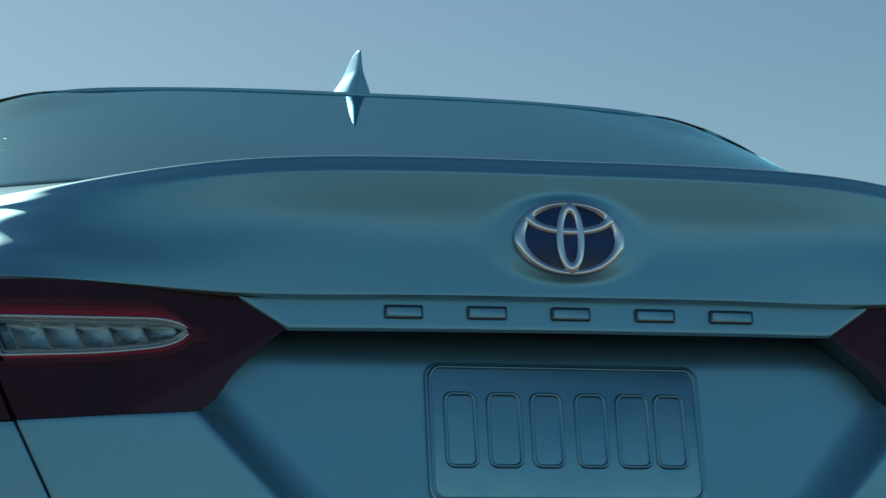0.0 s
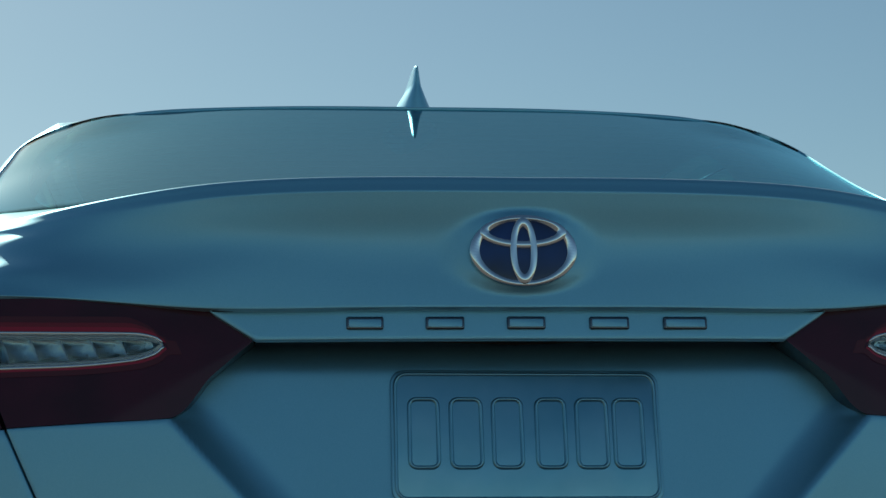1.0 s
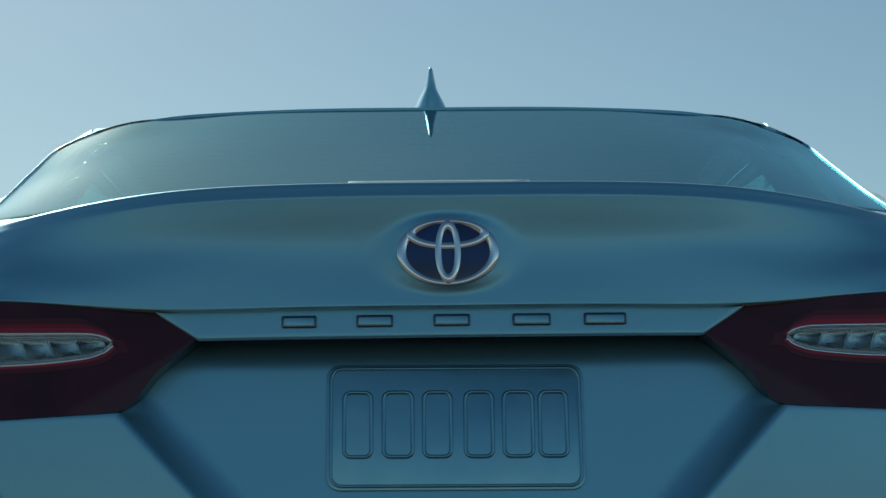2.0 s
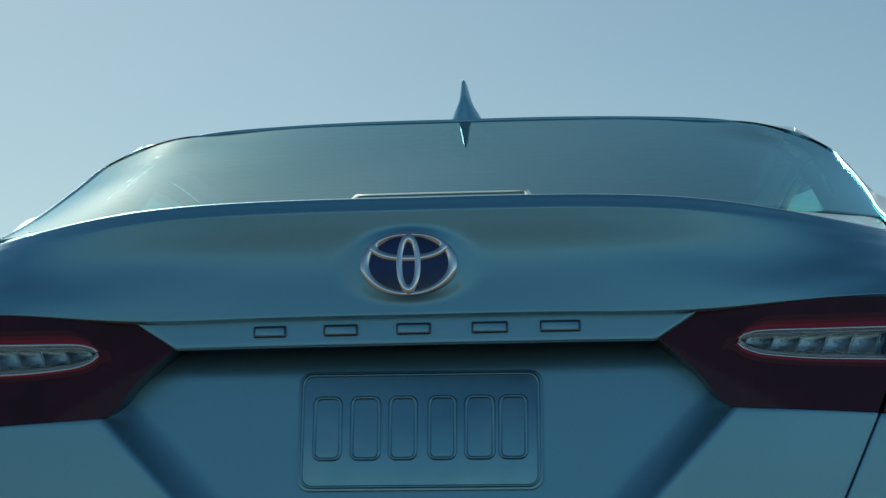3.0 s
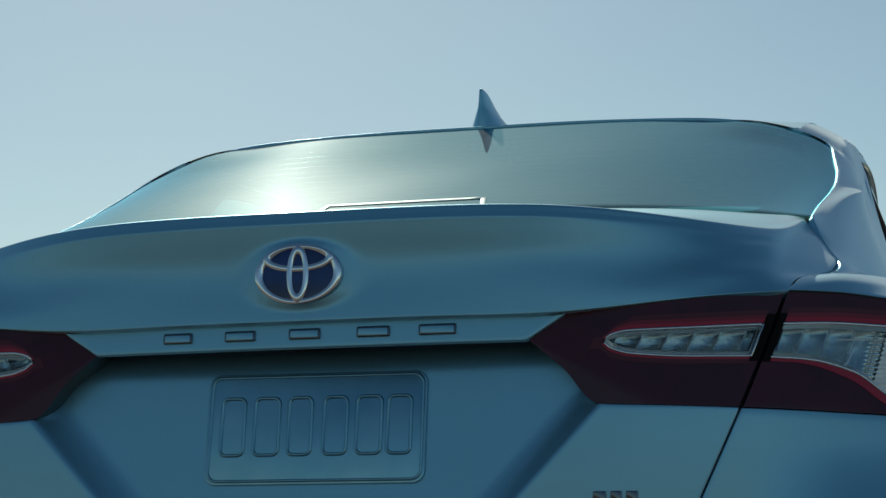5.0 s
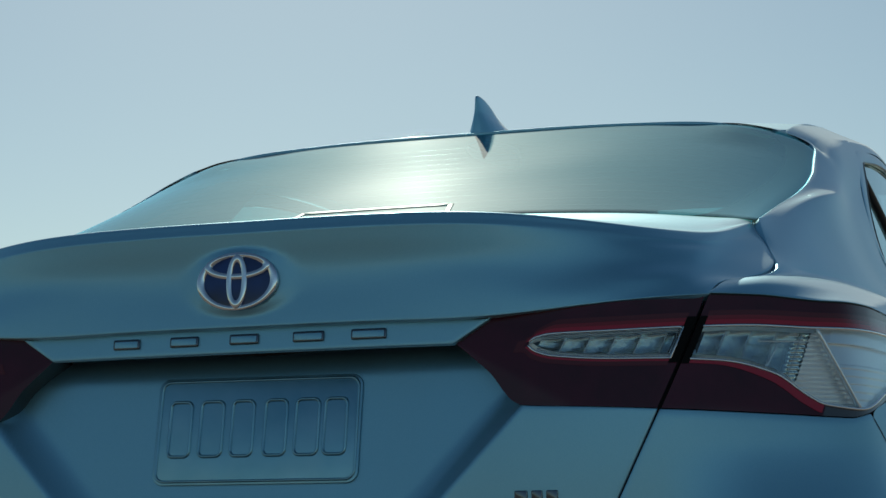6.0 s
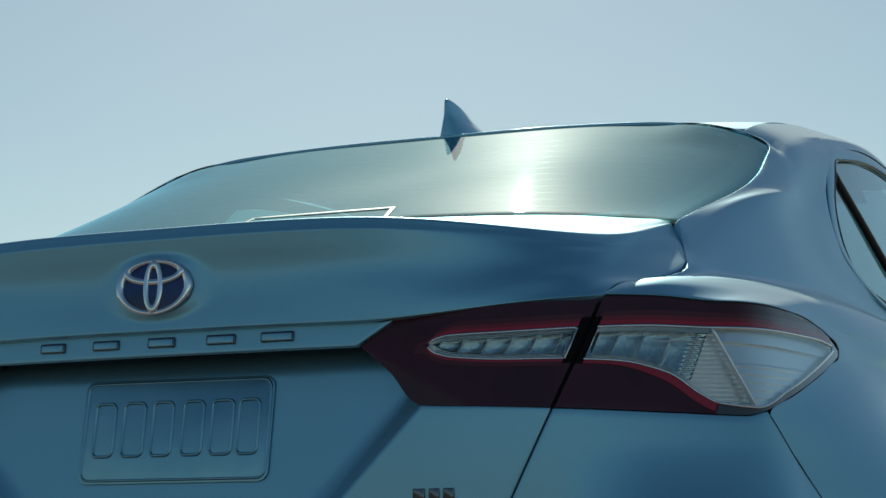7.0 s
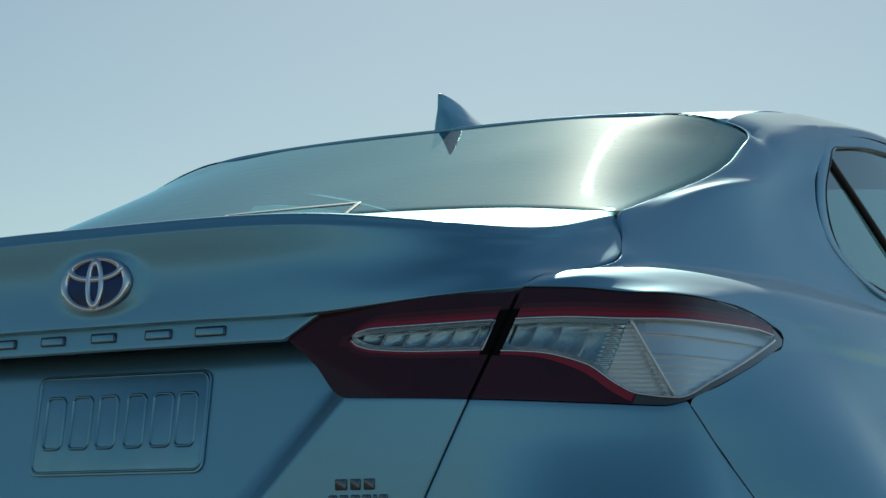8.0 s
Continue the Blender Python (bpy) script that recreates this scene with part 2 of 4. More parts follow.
# ---------------------------------------------------------------- ground
gm = bmesh.new()
bmesh.ops.create_grid(gm, x_segments=2, y_segments=2, size=2500)
ground = part("ground", gm, GROUND, None)
tagged(ground, "dusty brown open ground reaching to the horizon", "ground", kind="structure")

# ---------------------------------------------------------------- car: the rear surface that lamps, fascia and bumper share
car = new("car")
tagged(car, "silver four-door saloon car parked on dusty ground", "car")

PLAN_X = (0.0, 0.2, 0.30, 0.39, 0.48, 0.565, 0.636, 0.70, 0.765, 0.80, 0.82, 0.84, 0.855, 0.867, 0.885, 0.90)
PLAN_Y = (-0.050, -0.045, -0.036, -0.030, -0.018, -0.003, 0.020, 0.054, 0.092, 0.126, 0.17, 0.26, 0.36, 0.458, 0.75, 1.1)
pl = np.array([PLAN_X, PLAN_Y]).T
pl_fine = fair(pl, 600)
pl_arc = chord(pl_fine)


def arc_of(x):
    return np.interp(x, pl_fine[:, 0], pl_arc)


def rear(a, z, lift=0.0):
    """The rear surface at arc length a from the middle and height z; lift: metres proud of it."""
    a, z = np.broadcast_arrays(np.asarray(a, float), np.asarray(z, float))
    x = np.interp(np.abs(a), pl_arc, pl_fine[:, 0])
    y = np.interp(np.abs(a), pl_arc, pl_fine[:, 1])
    tx = np.gradient(pl_fine[:, 0]) / np.gradient(pl_arc)
    ty = np.gradient(pl_fine[:, 1]) / np.gradient(pl_arc)
    nx, ny = np.interp(np.abs(a), pl_arc, ty), -np.interp(np.abs(a), pl_arc, tx)
    lean = 0.16 * (np.maximum(z, 0.80) - 0.87) + (0.14 * np.clip((np.abs(a) - 0.60) / 0.2, 0, 1)) * np.clip(z - 0.80, -0.2, 0) + 0.13 * np.clip((np.abs(a) - 0.92) / 0.2, 0, 1) * (np.clip(z, 0.6, 0.93) - 0.893) + (0.9 * np.maximum(0, 0.56 - z) ** 1.5 - 1.1 * np.clip(0.75 - z, 0, 0.15) ** 1.6 * np.clip((np.abs(a) - 0.57) / 0.12, 0, 1)) * np.clip((1.05 - np.abs(a)) / 0.3, 0, 1) - 0.03 * np.maximum(0, z - 0.92)
    low = np.clip(0.80 - z, 0, 0.14)
    lean = lean - 0.065 * low + 0.23 * low ** 2
    return np.stack([np.sign(a + 1e-12) * (x + (lift - lean) * nx), y + (lift - lean) * ny, z], -1)


# ---------------------------------------------------------------- trunk lid
LID_X = (0.0, 0.2, 0.35, 0.5, 0.6, 0.625)
LID = (  # heights and depths of the lid's lines from the lamp line up over the lip to the glass, and their ends on the shut line
    ((0.927, 0.927, 0.928, 0.943, 0.9495, 0.9512), (-0.060, -0.055, -0.042, -0.007, 0.013, 0.0245), (0.631, 0.030, 0.952)),
    ((0.950, 0.950, 0.950, 0.956, 0.9605, 0.9615), (-0.0565, -0.052, -0.040, -0.004, 0.022, 0.0365), (0.634, 0.045, 0.961)),
    ((0.980, 0.979, 0.976, 0.975, 0.979, 0.981), (-0.0520, -0.048, -0.036, 0.003, 0.040, 0.078), (0.655, 0.130, 0.983)),
    ((1.010, 1.008, 1.002, 0.996, 1.000, 1.006), (-0.0515, -0.047, -0.032, 0.014, 0.068, 0.127), (0.685, 0.262, 1.018)),
    ((1.0395, 1.0385, 1.033, 1.021, 1.021, 1.0275), (-0.0562, -0.0523, -0.0335, 0.022, 0.092, 0.166), (0.672, 0.315, 1.045)),
    ((1.0540, 1.0535, 1.0485, 1.0352, 1.033, 1.0435), (-0.0586, -0.0547, -0.0347, 0.027, 0.111, 0.195), (0.6555, 0.349, 1.071)),
    ((1.0570, 1.0565, 1.0515, 1.0380, 1.0355, 1.0460), (-0.0588, -0.0549, -0.0347, 0.028, 0.113, 0.199), (0.652, 0.356, 1.076)),
    ((1.0592, 1.0587, 1.0537, 1.0403, 1.0375, 1.0480), (-0.0580, -0.0541, -0.0339, 0.0290, 0.1160, 0.2030), (0.648, 0.364, 1.082)),
    ((1.0665, 1.0660, 1.0609, 1.0468, 1.0435, 1.0570), (-0.0548, -0.0509, -0.0307, 0.0332, 0.1260, 0.2200), (0.641, 0.376, 1.095)),
    ((1.0725, 1.0721, 1.0671, 1.0528, 1.0495, 1.0650), (-0.0520, -0.0481, -0.0279, 0.0368, 0.1380, 0.2370), (0.6396, 0.3788, 1.0969)),
    ((1.0742, 1.0739, 1.0688, 1.0547, 1.0518, 1.0668), (-0.0498, -0.0459, -0.0257, 0.0397, 0.1440, 0.2420), (0.6394, 0.3792, 1.0971)),
    ((1.0751, 1.0749, 1.0699, 1.0560, 1.0533, 1.0682), (-0.0443, -0.0404, -0.0202, 0.0469, 0.1510, 0.2470), (0.6393, 0.3796, 1.0973)),
    ((1.0825, 1.0822, 1.0778, 1.0668, 1.0635, 1.0780), (0.0300, 0.035, 0.058, 0.118, 0.205, 0.285), (0.6391, 0.3805, 1.0980)),
    ((1.0945, 1.0935, 1.090, 1.0840, 1.0790, 1.0870), (0.1500, 0.160, 0.180, 0.220, 0.270, 0.325), (0.6392, 0.381, 1.0983)),
    ((1.1486, 1.1451, 1.1370, 1.1228, 1.1086, 1.1044), (0.4433, 0.4378, 0.426, 0.406, 0.3876, 0.382), (0.6400, 0.3832, 1.1005)),
)
lid_rows = [[(x, y, z) for x, y, z in zip(LID_X, ys, zs)] + [end] for zs, ys, end in LID]
lid = sheet([[(-r[1][0], r[1][1], r[1][2])] + r for r in lid_rows], 99, 8)[:, 14:]
lid[:, 0, 0] = 0
lid = ironed(lid, 120, np.clip((np.abs(lid[..., 0]) - 0.50) / 0.08, 0, 1)[..., None])
# raised boss round the emblem
EMBLEM = (-0.003, 0.989)
lid_full = whole(lid)
d = np.sqrt(((lid_full[..., 0] - EMBLEM[0]) / 0.083) ** 2 + ((lid_full[..., 2] - EMBLEM[1]) / 0.050) ** 2)
front = (lid_full[..., 1] < 0.1) & (np.abs(lid_full[..., 0]) < 0.2)
boss = np.where(front, np.clip(1.0 - d, 0, 0.26) / 0.26, 0)
lid_full[..., 1] -= 0.0070 * boss ** 2 * (3 - 2 * boss)
trunk = panel("trunk_lid", lid_full, PAINT, car, "silver metallic trunk lid with a sharp lip along its rear edge", 0.02, (0, -1, 1), 0.0008)

# fascia of the lid below the lamps, with the deep recess for the plate
SHEAR = 0.47


def seam(z):
    return arc_of(0.598) + SHEAR * (z - 0.87)


vv = np.linspace(0, 1, 85)
ss = np.linspace(-1, 1, 281)
fas = np.zeros((len(vv), len(ss), 3))
lamp_edge = curve1((0.0, 0.285, 0.300, 0.344, 0.392, 0.47, 0.562, 0.7), (0.905, 0.905, 0.893, 0.855, 0.8062, 0.8028, 0.7983, 0.7918))
for i, v in enumerate(vv):
    z = np.full(len(ss), 0.52 + 0.3 * v)
    for _ in range(4):
        a = ss * (seam(z) - 0.0028)
        z = 0.52 + (lamp_edge(np.abs(a)) - 0.52) * v
    P = rear(a, z)
    high = z > 0.808
    bound = np.where(high, 0.3017 + (0.894 - z) * 1.05 + 0.03 * np.clip((z - 0.808) / 0.03, 0, 1), 0.392 - 0.92 * (0.808 - z))
    t = np.clip((bound - np.abs(P[:, 0])) / np.where(high, np.maximum(0.02, 0.062 - (z - 0.808) * 1.4), 0.062), 0, 1)
    t = 1 - (1 - t) ** 2.2
    deep = 0.003 + 0.187 * (z - 0.86) + 0.014 * np.clip((z - 0.858) / 0.042, 0, 1) ** 1.6
    P[:, 1] = P[:, 1] * (1 - t) + deep * t
    fas[i] = P
panel("lid_fascia", fas, PAINT, trunk, "lower face of the lid with a recess for the plate", 0.02, (0, -1, 0))

# garnish strip above the plate
gz = np.linspace(0.8935, 0.9256, 9)
gs = np.linspace(-1, 1, 81)
gar = np.zeros((9, 81, 3))
for i, z in enumerate(gz):
    half = 0.297 + (z - 0.8935) / 0.031 * 0.048
    gar[i, :, 0] = gs * half
    gar[i, :, 1] = np.interp(np.abs(gs * half), (0, 0.2, 0.345), (-0.0475, -0.044, -0.0335)) + 0.13 * (z - 0.91)
    gar[i, :, 2] = z
panel("garnish_strip", gar, PAINT, trunk, "silver strip with chrome lettering above the plate", 0.008, (0, -1, 0))
# added sheet under the strip; its dark colour stands in for recess shade
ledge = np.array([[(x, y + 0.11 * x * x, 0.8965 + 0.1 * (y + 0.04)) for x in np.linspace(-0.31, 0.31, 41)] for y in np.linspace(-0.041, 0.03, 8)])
panel("strip_underside", ledge, TRIM, trunk, "dark sheet under the strip that deepens the recess shade", 0.004, (0, 0, -1))
seam_x = np.linspace(-0.345, 0.345, 61)
seam_y = np.interp(np.abs(seam_x), (0, 0.2, 0.345), (-0.0475, -0.044, -0.0335)) + 0.0012
tube("strip_seam", np.stack([seam_x, seam_y, np.full(61, 0.9262)], -1), 0.0014, GAP, trunk, "dark seam over the strip", 6)
# black filler behind the gaps of the lid
back = np.array([[(x, 0.02 + 0.25 * x * x, z) for x in np.linspace(-0.6, 0.6, 13)] for z in (0.87, 0.9, 0.93)])
panel("lid_seal", back, GAP, trunk, "black rubber seal", 0.004, (0, -1, 0))

# ---------------------------------------------------------------- rear glass
g_base_y, g_base_z = (lambda x: 0.4393 - 0.1347 * x ** 2 - 0.0555 * x ** 4), (lambda x: 1.1486 - 0.0858 * x ** 2 - 0.0700 * x ** 4)
g_top_y, g_top_z = (lambda x: 1.0629 - 0.0095 * x ** 2 + 0.1589 * x ** 4), (lambda x: 1.4077 - 0.0019 * x ** 2 - 0.3006 * x ** 4)
g_half = curve1((0, 0.135, 0.264, 0.385, 0.498, 0.60, 0.693, 0.774, 0.845, 0.905, 0.930, 0.953, 0.970, 0.983, 0.992, 1.0),
                (0.646, 0.6493, 0.655, 0.6623, 0.6678, 0.6707, 0.6706, 0.6665, 0.6624, 0.6592, 0.656, 0.649, 0.639, 0.625, 0.608, 0.576))


def glass(x, v):
    """A point of the rear window: x across, v from its foot (0) to its head (1)."""
    ax = np.abs(x)
    by, bz, ty, tz = g_base_y(ax), g_base_z(ax), g_top_y(ax), g_top_z(ax)
    crown = (-0.0015 + 0.0225 * ax ** 2 - 0.3011 * ax ** 6) * 4 * v * (1 - v)
    rise = np.clip((v - 0.75) / 0.25, 0, 1)
    shoulder = 0.006 * np.exp(-((ax - 0.53) / 0.07) ** 2) * rise * rise * (3 - 2 * rise)
    return np.stack([x, by + (ty - by) * v, bz + (tz - bz) * v + crown + shoulder], -1)


vs = 1 - (1 - np.linspace(0, 1, 45)) ** 1.6
us = np.linspace(-1, 1, 81)
GG = np.array([glass(us * g_half(v), v) for v in vs])
rear_glass = panel("rear_window", GG, GLASS, car, "sloping tinted rear window with dusty film", 0.004, (0, -1, 1))
rear_glass.visible_shadow = False

# black gasket between the window's head and the roof
HEAD_V = np.linspace(0.955, 1.0, 20)
head = [glass(np.array([g_half(v)]), v)[0] + np.array((0.0, 0.001, 0.001 + 0.001 * (v - 0.955) / 0.045)) for v in HEAD_V]
tube_r = list(0.0010 + 0.0006 * (HEAD_V - 0.955) / 0.045)
for x in np.linspace(0.562, 0.0, 40):
    head.append(glass(np.array([x]), 1.0)[0] + np.array((0, 0.002, 0.0018)))
    tube_r.append(0.0007 + 0.0008 * max(0, (x - 0.45) / 0.112))
head, tube_r = np.array(head), np.array(tube_r)
tube("window_gasket", np.concatenate([head, head[-2::-1] * np.array((-1, 1, 1))]), np.concatenate([tube_r, tube_r[-2::-1]]), RUBBER, rear_glass, "black rubber gasket", 8)

# ---------------------------------------------------------------- quarter panels
ge = lambda v, o=0.004: glass(np.array([g_half(v)]), v)[0] + np.array((o, -o * 0.2, 0.0025 * np.clip((v - 0.94) / 0.06, 0, 1) ** 1.5))
B0 = [rear(arc_of(x), z)[()] for x, z in ((0.640, 0.9535), (0.70, 0.9515), (0.79, 0.9455), (0.853, 0.937))]
# the roof rail's sharp line, forward from the window's upper corner
rail_x = curve1((1.06, 1.12, 1.21, 1.35, 1.49, 1.8, 2.2), (0.640, 0.652, 0.661, 0.669, 0.675, 0.690, 0.697))
rail_z = curve1((1.08, 1.11, 1.163, 1.289, 1.451, 1.555, 1.687, 1.9, 2.2), (1.3360, 1.3500, 1.3680, 1.3940, 1.4215, 1.4375, 1.4550, 1.4770, 1.4960))
SHOULDER = (
    [tuple(B0[0]), tuple(B0[1]), tuple(B0[2]), tuple(B0[3]), (0.878, 0.75, 0.938), (0.893, 1.10, 0.942), (0.905, 1.70, 0.945), (0.908, 2.20, 0.945)],
    [(0.6385, 0.050, 0.9625), (0.697, 0.093, 0.9700), (0.770, 0.200, 0.9705), (0.820, 0.400, 0.976), (0.850, 0.75, 0.984), (0.868, 1.10, 0.990), (0.885, 1.70, 0.990), (0.888, 2.20, 0.988)],
    [(0.6595, 0.1335, 0.984), (0.700, 0.190, 0.990), (0.745, 0.285, 0.997), (0.785, 0.450, 0.9990), (0.818, 0.77, 1.0060), (0.838, 1.10, 1.0110), (0.860, 1.75, 1.010), (0.862, 2.20, 1.004)],
    [(0.6900, 0.2690, 1.0195), (0.6997, 0.3050, 1.0185), (0.7130, 0.3750, 1.0180), (0.7330, 0.5000, 1.0240), (0.7630, 0.7800, 1.0360), (0.7850, 1.0500, 1.0380), (0.8100, 1.4500, 1.0360), (0.8310, 1.7200, 1.0300)],
    [(0.6853, 0.2825, 1.0277), (0.6961, 0.3196, 1.0274), (0.7099, 0.3890, 1.0282), (0.7292, 0.5120, 1.0352), (0.7572, 0.7760, 1.0476), (0.7776, 1.0280, 1.0504), (0.8006, 1.3860, 1.0495), (0.8202, 1.6310, 1.0448)],
    [(0.6665, 0.3365, 1.0605), (0.6816, 0.3780, 1.0632), (0.6974, 0.4450, 1.0688), (0.7140, 0.5600, 1.0800), (0.7340, 0.7600, 1.0940), (0.7480, 0.9400, 1.1000), (0.7632, 1.1300, 1.1034), (0.7770, 1.2750, 1.1040)],
    [tuple(ge(0.004)), (0.6700, 0.4466, 1.1080), (0.6872, 0.5176, 1.1160), (0.7014, 0.6186, 1.1280), (0.7180, 0.7894, 1.1430), (0.7310, 0.9500, 1.1510), (0.7430, 1.1000, 1.1540), (0.7530, 1.2220, 1.1520)],
    [tuple(ge(0.295)), (0.6774, 0.6194, 1.1587), (0.6934, 0.6982, 1.1672), (0.7054, 0.7790, 1.1717), (0.7166, 0.8896, 1.1813), (0.7240, 1.0000, 1.1900), (0.7320, 1.1100, 1.1970), (0.7390, 1.2080, 1.2000)],
    [tuple(ge(0.57)), (0.6982, 0.8250, 1.2147), (0.7055, 0.8800, 1.2164), (0.7097, 0.9450, 1.2231), (0.7137, 1.0200, 1.2329), (0.7170, 1.0900, 1.2410), (0.7210, 1.1700, 1.2480), (0.7250, 1.2400, 1.2520)],
    [tuple(ge(0.81)), (0.6933, 0.9727, 1.2487), (0.6998, 1.0154, 1.2522), (0.7043, 1.0632, 1.2607), (0.7087, 1.1114, 1.2703), (0.7095, 1.1800, 1.2860), (0.7100, 1.2600, 1.3030), (0.7100, 1.3450, 1.3200)],
    [tuple(ge(0.868)), (0.6757, 1.0285, 1.3033), (0.6802, 1.0660, 1.3158), (0.6827, 1.1135, 1.3313), (0.6853, 1.1815, 1.3507), (0.6870, 1.2500, 1.3670), (0.6890, 1.3600, 1.3820), (0.6905, 1.4680, 1.3960)],
    [tuple(ge(0.955))] + [(rail_x(y) - 0.002, y, rail_z(y) - 0.004) for y in (1.092, 1.130, 1.175, 1.230, 1.300, 1.380, 1.480)],
    [tuple(ge(0.983))] + [(rail_x(y) - 0.022, y, rail_z(y) + 0.0145) for y in (1.098, 1.130, 1.168, 1.222, 1.295, 1.383, 1.485)],
    [tuple(ge(1.0))] + [(rail_x(y) - 0.050, y, rail_z(y) + 0.0310) for y in (1.103, 1.130, 1.165, 1.220, 1.292, 1.386, 1.490)],
)
sh = sheet(SHOULDER, 121, 7)
# the edge beside the rear window follows the glass
GLASS_V = (0.004, 0.295, 0.57, 0.81, 0.868, 0.955, 0.983, 1.0)
first = 7 * (len(SHOULDER) - len(GLASS_V))
for i in range(first, len(sh)):
    v = float(np.interp((i - first) / 7, range(len(GLASS_V)), GLASS_V))
    off = ge(v) - sh[i, 0]
    sh[i] += off * (np.clip(1 - np.arange(121) / 26, 0, 1) ** 1.5)[:, None]
sh = ironed(sh, 3500, np.clip((np.arange(len(sh)) - 30) / 8, 0.04, 1)[:, None, None])
# one even bulge for the pillar between the window, the door and the roof
FIRST = 46
pil = sh[FIRST:]
py, pz = (pil[..., 1] - 0.95) / 0.55, (pil[..., 2] - 1.28 - 0.20 * (pil[..., 1] - 0.95)) / 0.15
terms = np.stack([py ** a * pz ** b for a in range(6) for b in range(6 - a)], -1)
heavy = np.full(pil.shape[:2], 0.4)
heavy[:, 0], heavy[:, -1], heavy[-1] = 60.0, 12.0, 6.0
fit = np.linalg.lstsq(np.concatenate([(terms * heavy[..., None]).reshape(-1, 21), 0.05 * np.eye(21)]), np.concatenate([(pil[..., 0] * heavy).ravel(), np.zeros(21)]), rcond=None)[0]
smooth_x = terms @ fit
miss = (pil[..., 0] - smooth_x)[:, :1]
smooth_x = smooth_x + miss * np.exp(-(np.arange(121) / 9.0) ** 2)[None, :]
end = (pil[..., 0] - smooth_x)[:, -1:]
smooth_x = smooth_x + end * np.exp(-(np.arange(121)[::-1] / 14.0) ** 2)[None, :]
sh[FIRST:, :, 0] += (smooth_x - pil[..., 0]) * smooth01(np.arange(len(pil)) / 12)[:, None]

# the wing's lower edge runs just over the lamp
lamp_head = curve1((0.636, 0.70, 0.778, 0.829, 0.850, 0.856), (0.9535, 0.9515, 0.9443, 0.9453, 0.9430, 0.9400))
for j in range(sh.shape[1]):
    x0, y0 = sh[0, j, 0], sh[0, j, 1]
    if y0 < float(B0[3][1]) - 0.004:
        off = rear(arc_of(x0), lamp_head(x0))[()] - sh[0, j]
        fade = 1 - max(0.0, (y0 - 0.30) / (float(B0[3][1]) - 0.004 - 0.30)) if y0 > 0.30 else 1.0
        for i in range(6):
            sh[i, j] += off * fade * (1 - i / 6)

# soft crease of the roof pillar
crease = fair([(0.643, 0.40, 1.102), (0.656, 0.515, 1.129), (0.680, 0.655, 1.170), (0.700, 0.765, 1.197), (0.716, 0.94, 1.233), (0.717, 1.10, 1.262), (0.717, 1.19, 1.278)], 80)
sn = normals(sh)
sn *= np.sign((sn.reshape(-1, 3) @ np.array((1, -0.3, 0.5))).mean())
crease_far = np.linalg.norm(sh[:, :, None, :] - crease[None, None], axis=3)
near_k = crease_far.argmin(axis=2)
side_way = np.cross(sn, np.gradient(crease, axis=0)[near_k])
side_way *= np.sign(side_way[..., 2:3])
above = np.sign(np.einsum("ijk,ijk->ij", sh - crease[near_k], side_way))
reach = np.sqrt(crease_far.min(axis=2) ** 2 + 0.008 ** 2) - 0.008
ridge = np.where(above > 0, 0.016 * np.exp(-reach / 0.026) + 0.010 * np.exp(-reach / 0.08) - 0.018 * np.exp(-(reach / 0.15) ** 2), 0.008 * np.exp(-reach / 0.09))
along = crease[near_k, 1]
ridge *= 1 + 0.5 * smooth01((along - 0.58) / 0.2)
ridge *= np.clip((along - 0.47) / 0.22, 0, 1) * smooth01((1.06 - along) / 0.30) * smooth01(np.arange(121) / 24)[None, :]
sh = ironed(sh + sn * ridge[:, :, None], 500, np.clip((np.arange(len(sh)) - 30) / 8, 0, 1)[:, None, None])
# sharp line of the roof rail
rail_line = np.array([(rail_x(y), y, rail_z(y)) for y in np.linspace(1.085, 1.52, 90)])
rail_far = np.linalg.norm(sh[:, :, None, :] - rail_line[None, None], axis=3)
near_k = rail_far.argmin(axis=2)
under = sh.reshape(-1, 3)[rail_far.reshape(-1, 90).argmin(axis=0)]
lift = rail_line - under
lift = np.array([np.convolve(np.pad(lift[:, k], 6, "edge"), np.ones(13) / 13, "valid") for k in range(3)]).T
CREST = 77
below = (np.arange(len(sh)) <= CREST)[:, None]
sh = sh + np.where(below, np.exp(-rail_far.min(axis=2) / 0.030) * smooth01((np.arange(121) - 1) / 12)[None, :], 0.0)[:, :, None] * lift[near_k]
for i in range(CREST, len(sh)):
    u = 0.05 * (i - CREST) / (len(sh) - 1 - CREST)
    for j in range(121):
        y = sh[i, j, 1]
        sh[i, j] += (np.array((rail_x(y) - u, y, rail_z(y) + 0.70 * u - 1.6 * u * u)) - sh[i, j]) * smooth01((j - 1) / 12)
PART_SIDES = ((1, False), (-1, True))
BEZEL = material("pale_bezel", (0.85, 0.9, 0.92), 0.3, 0.9)


def sided(G, flip):
    return mirror(G) if flip else G


for sgn, flip in PART_SIDES:
    panel("quarter_panel", sided(sh, flip), PAINT, car, "silver rear wing rising into the roof pillar", 0.016, (sgn, -0.3, 0.5), 0.0005)
    trimmed = sheet([[(p[0] * 0.94, p[1], p[2] - 0.03) for p in r] for r in SHOULDER[6:]], 40, 4)
    panel("pillar_trim", sided(trimmed, flip), LINER, car, "grey trim inside the roof pillar", 0.0, (sgn, 0, 0))

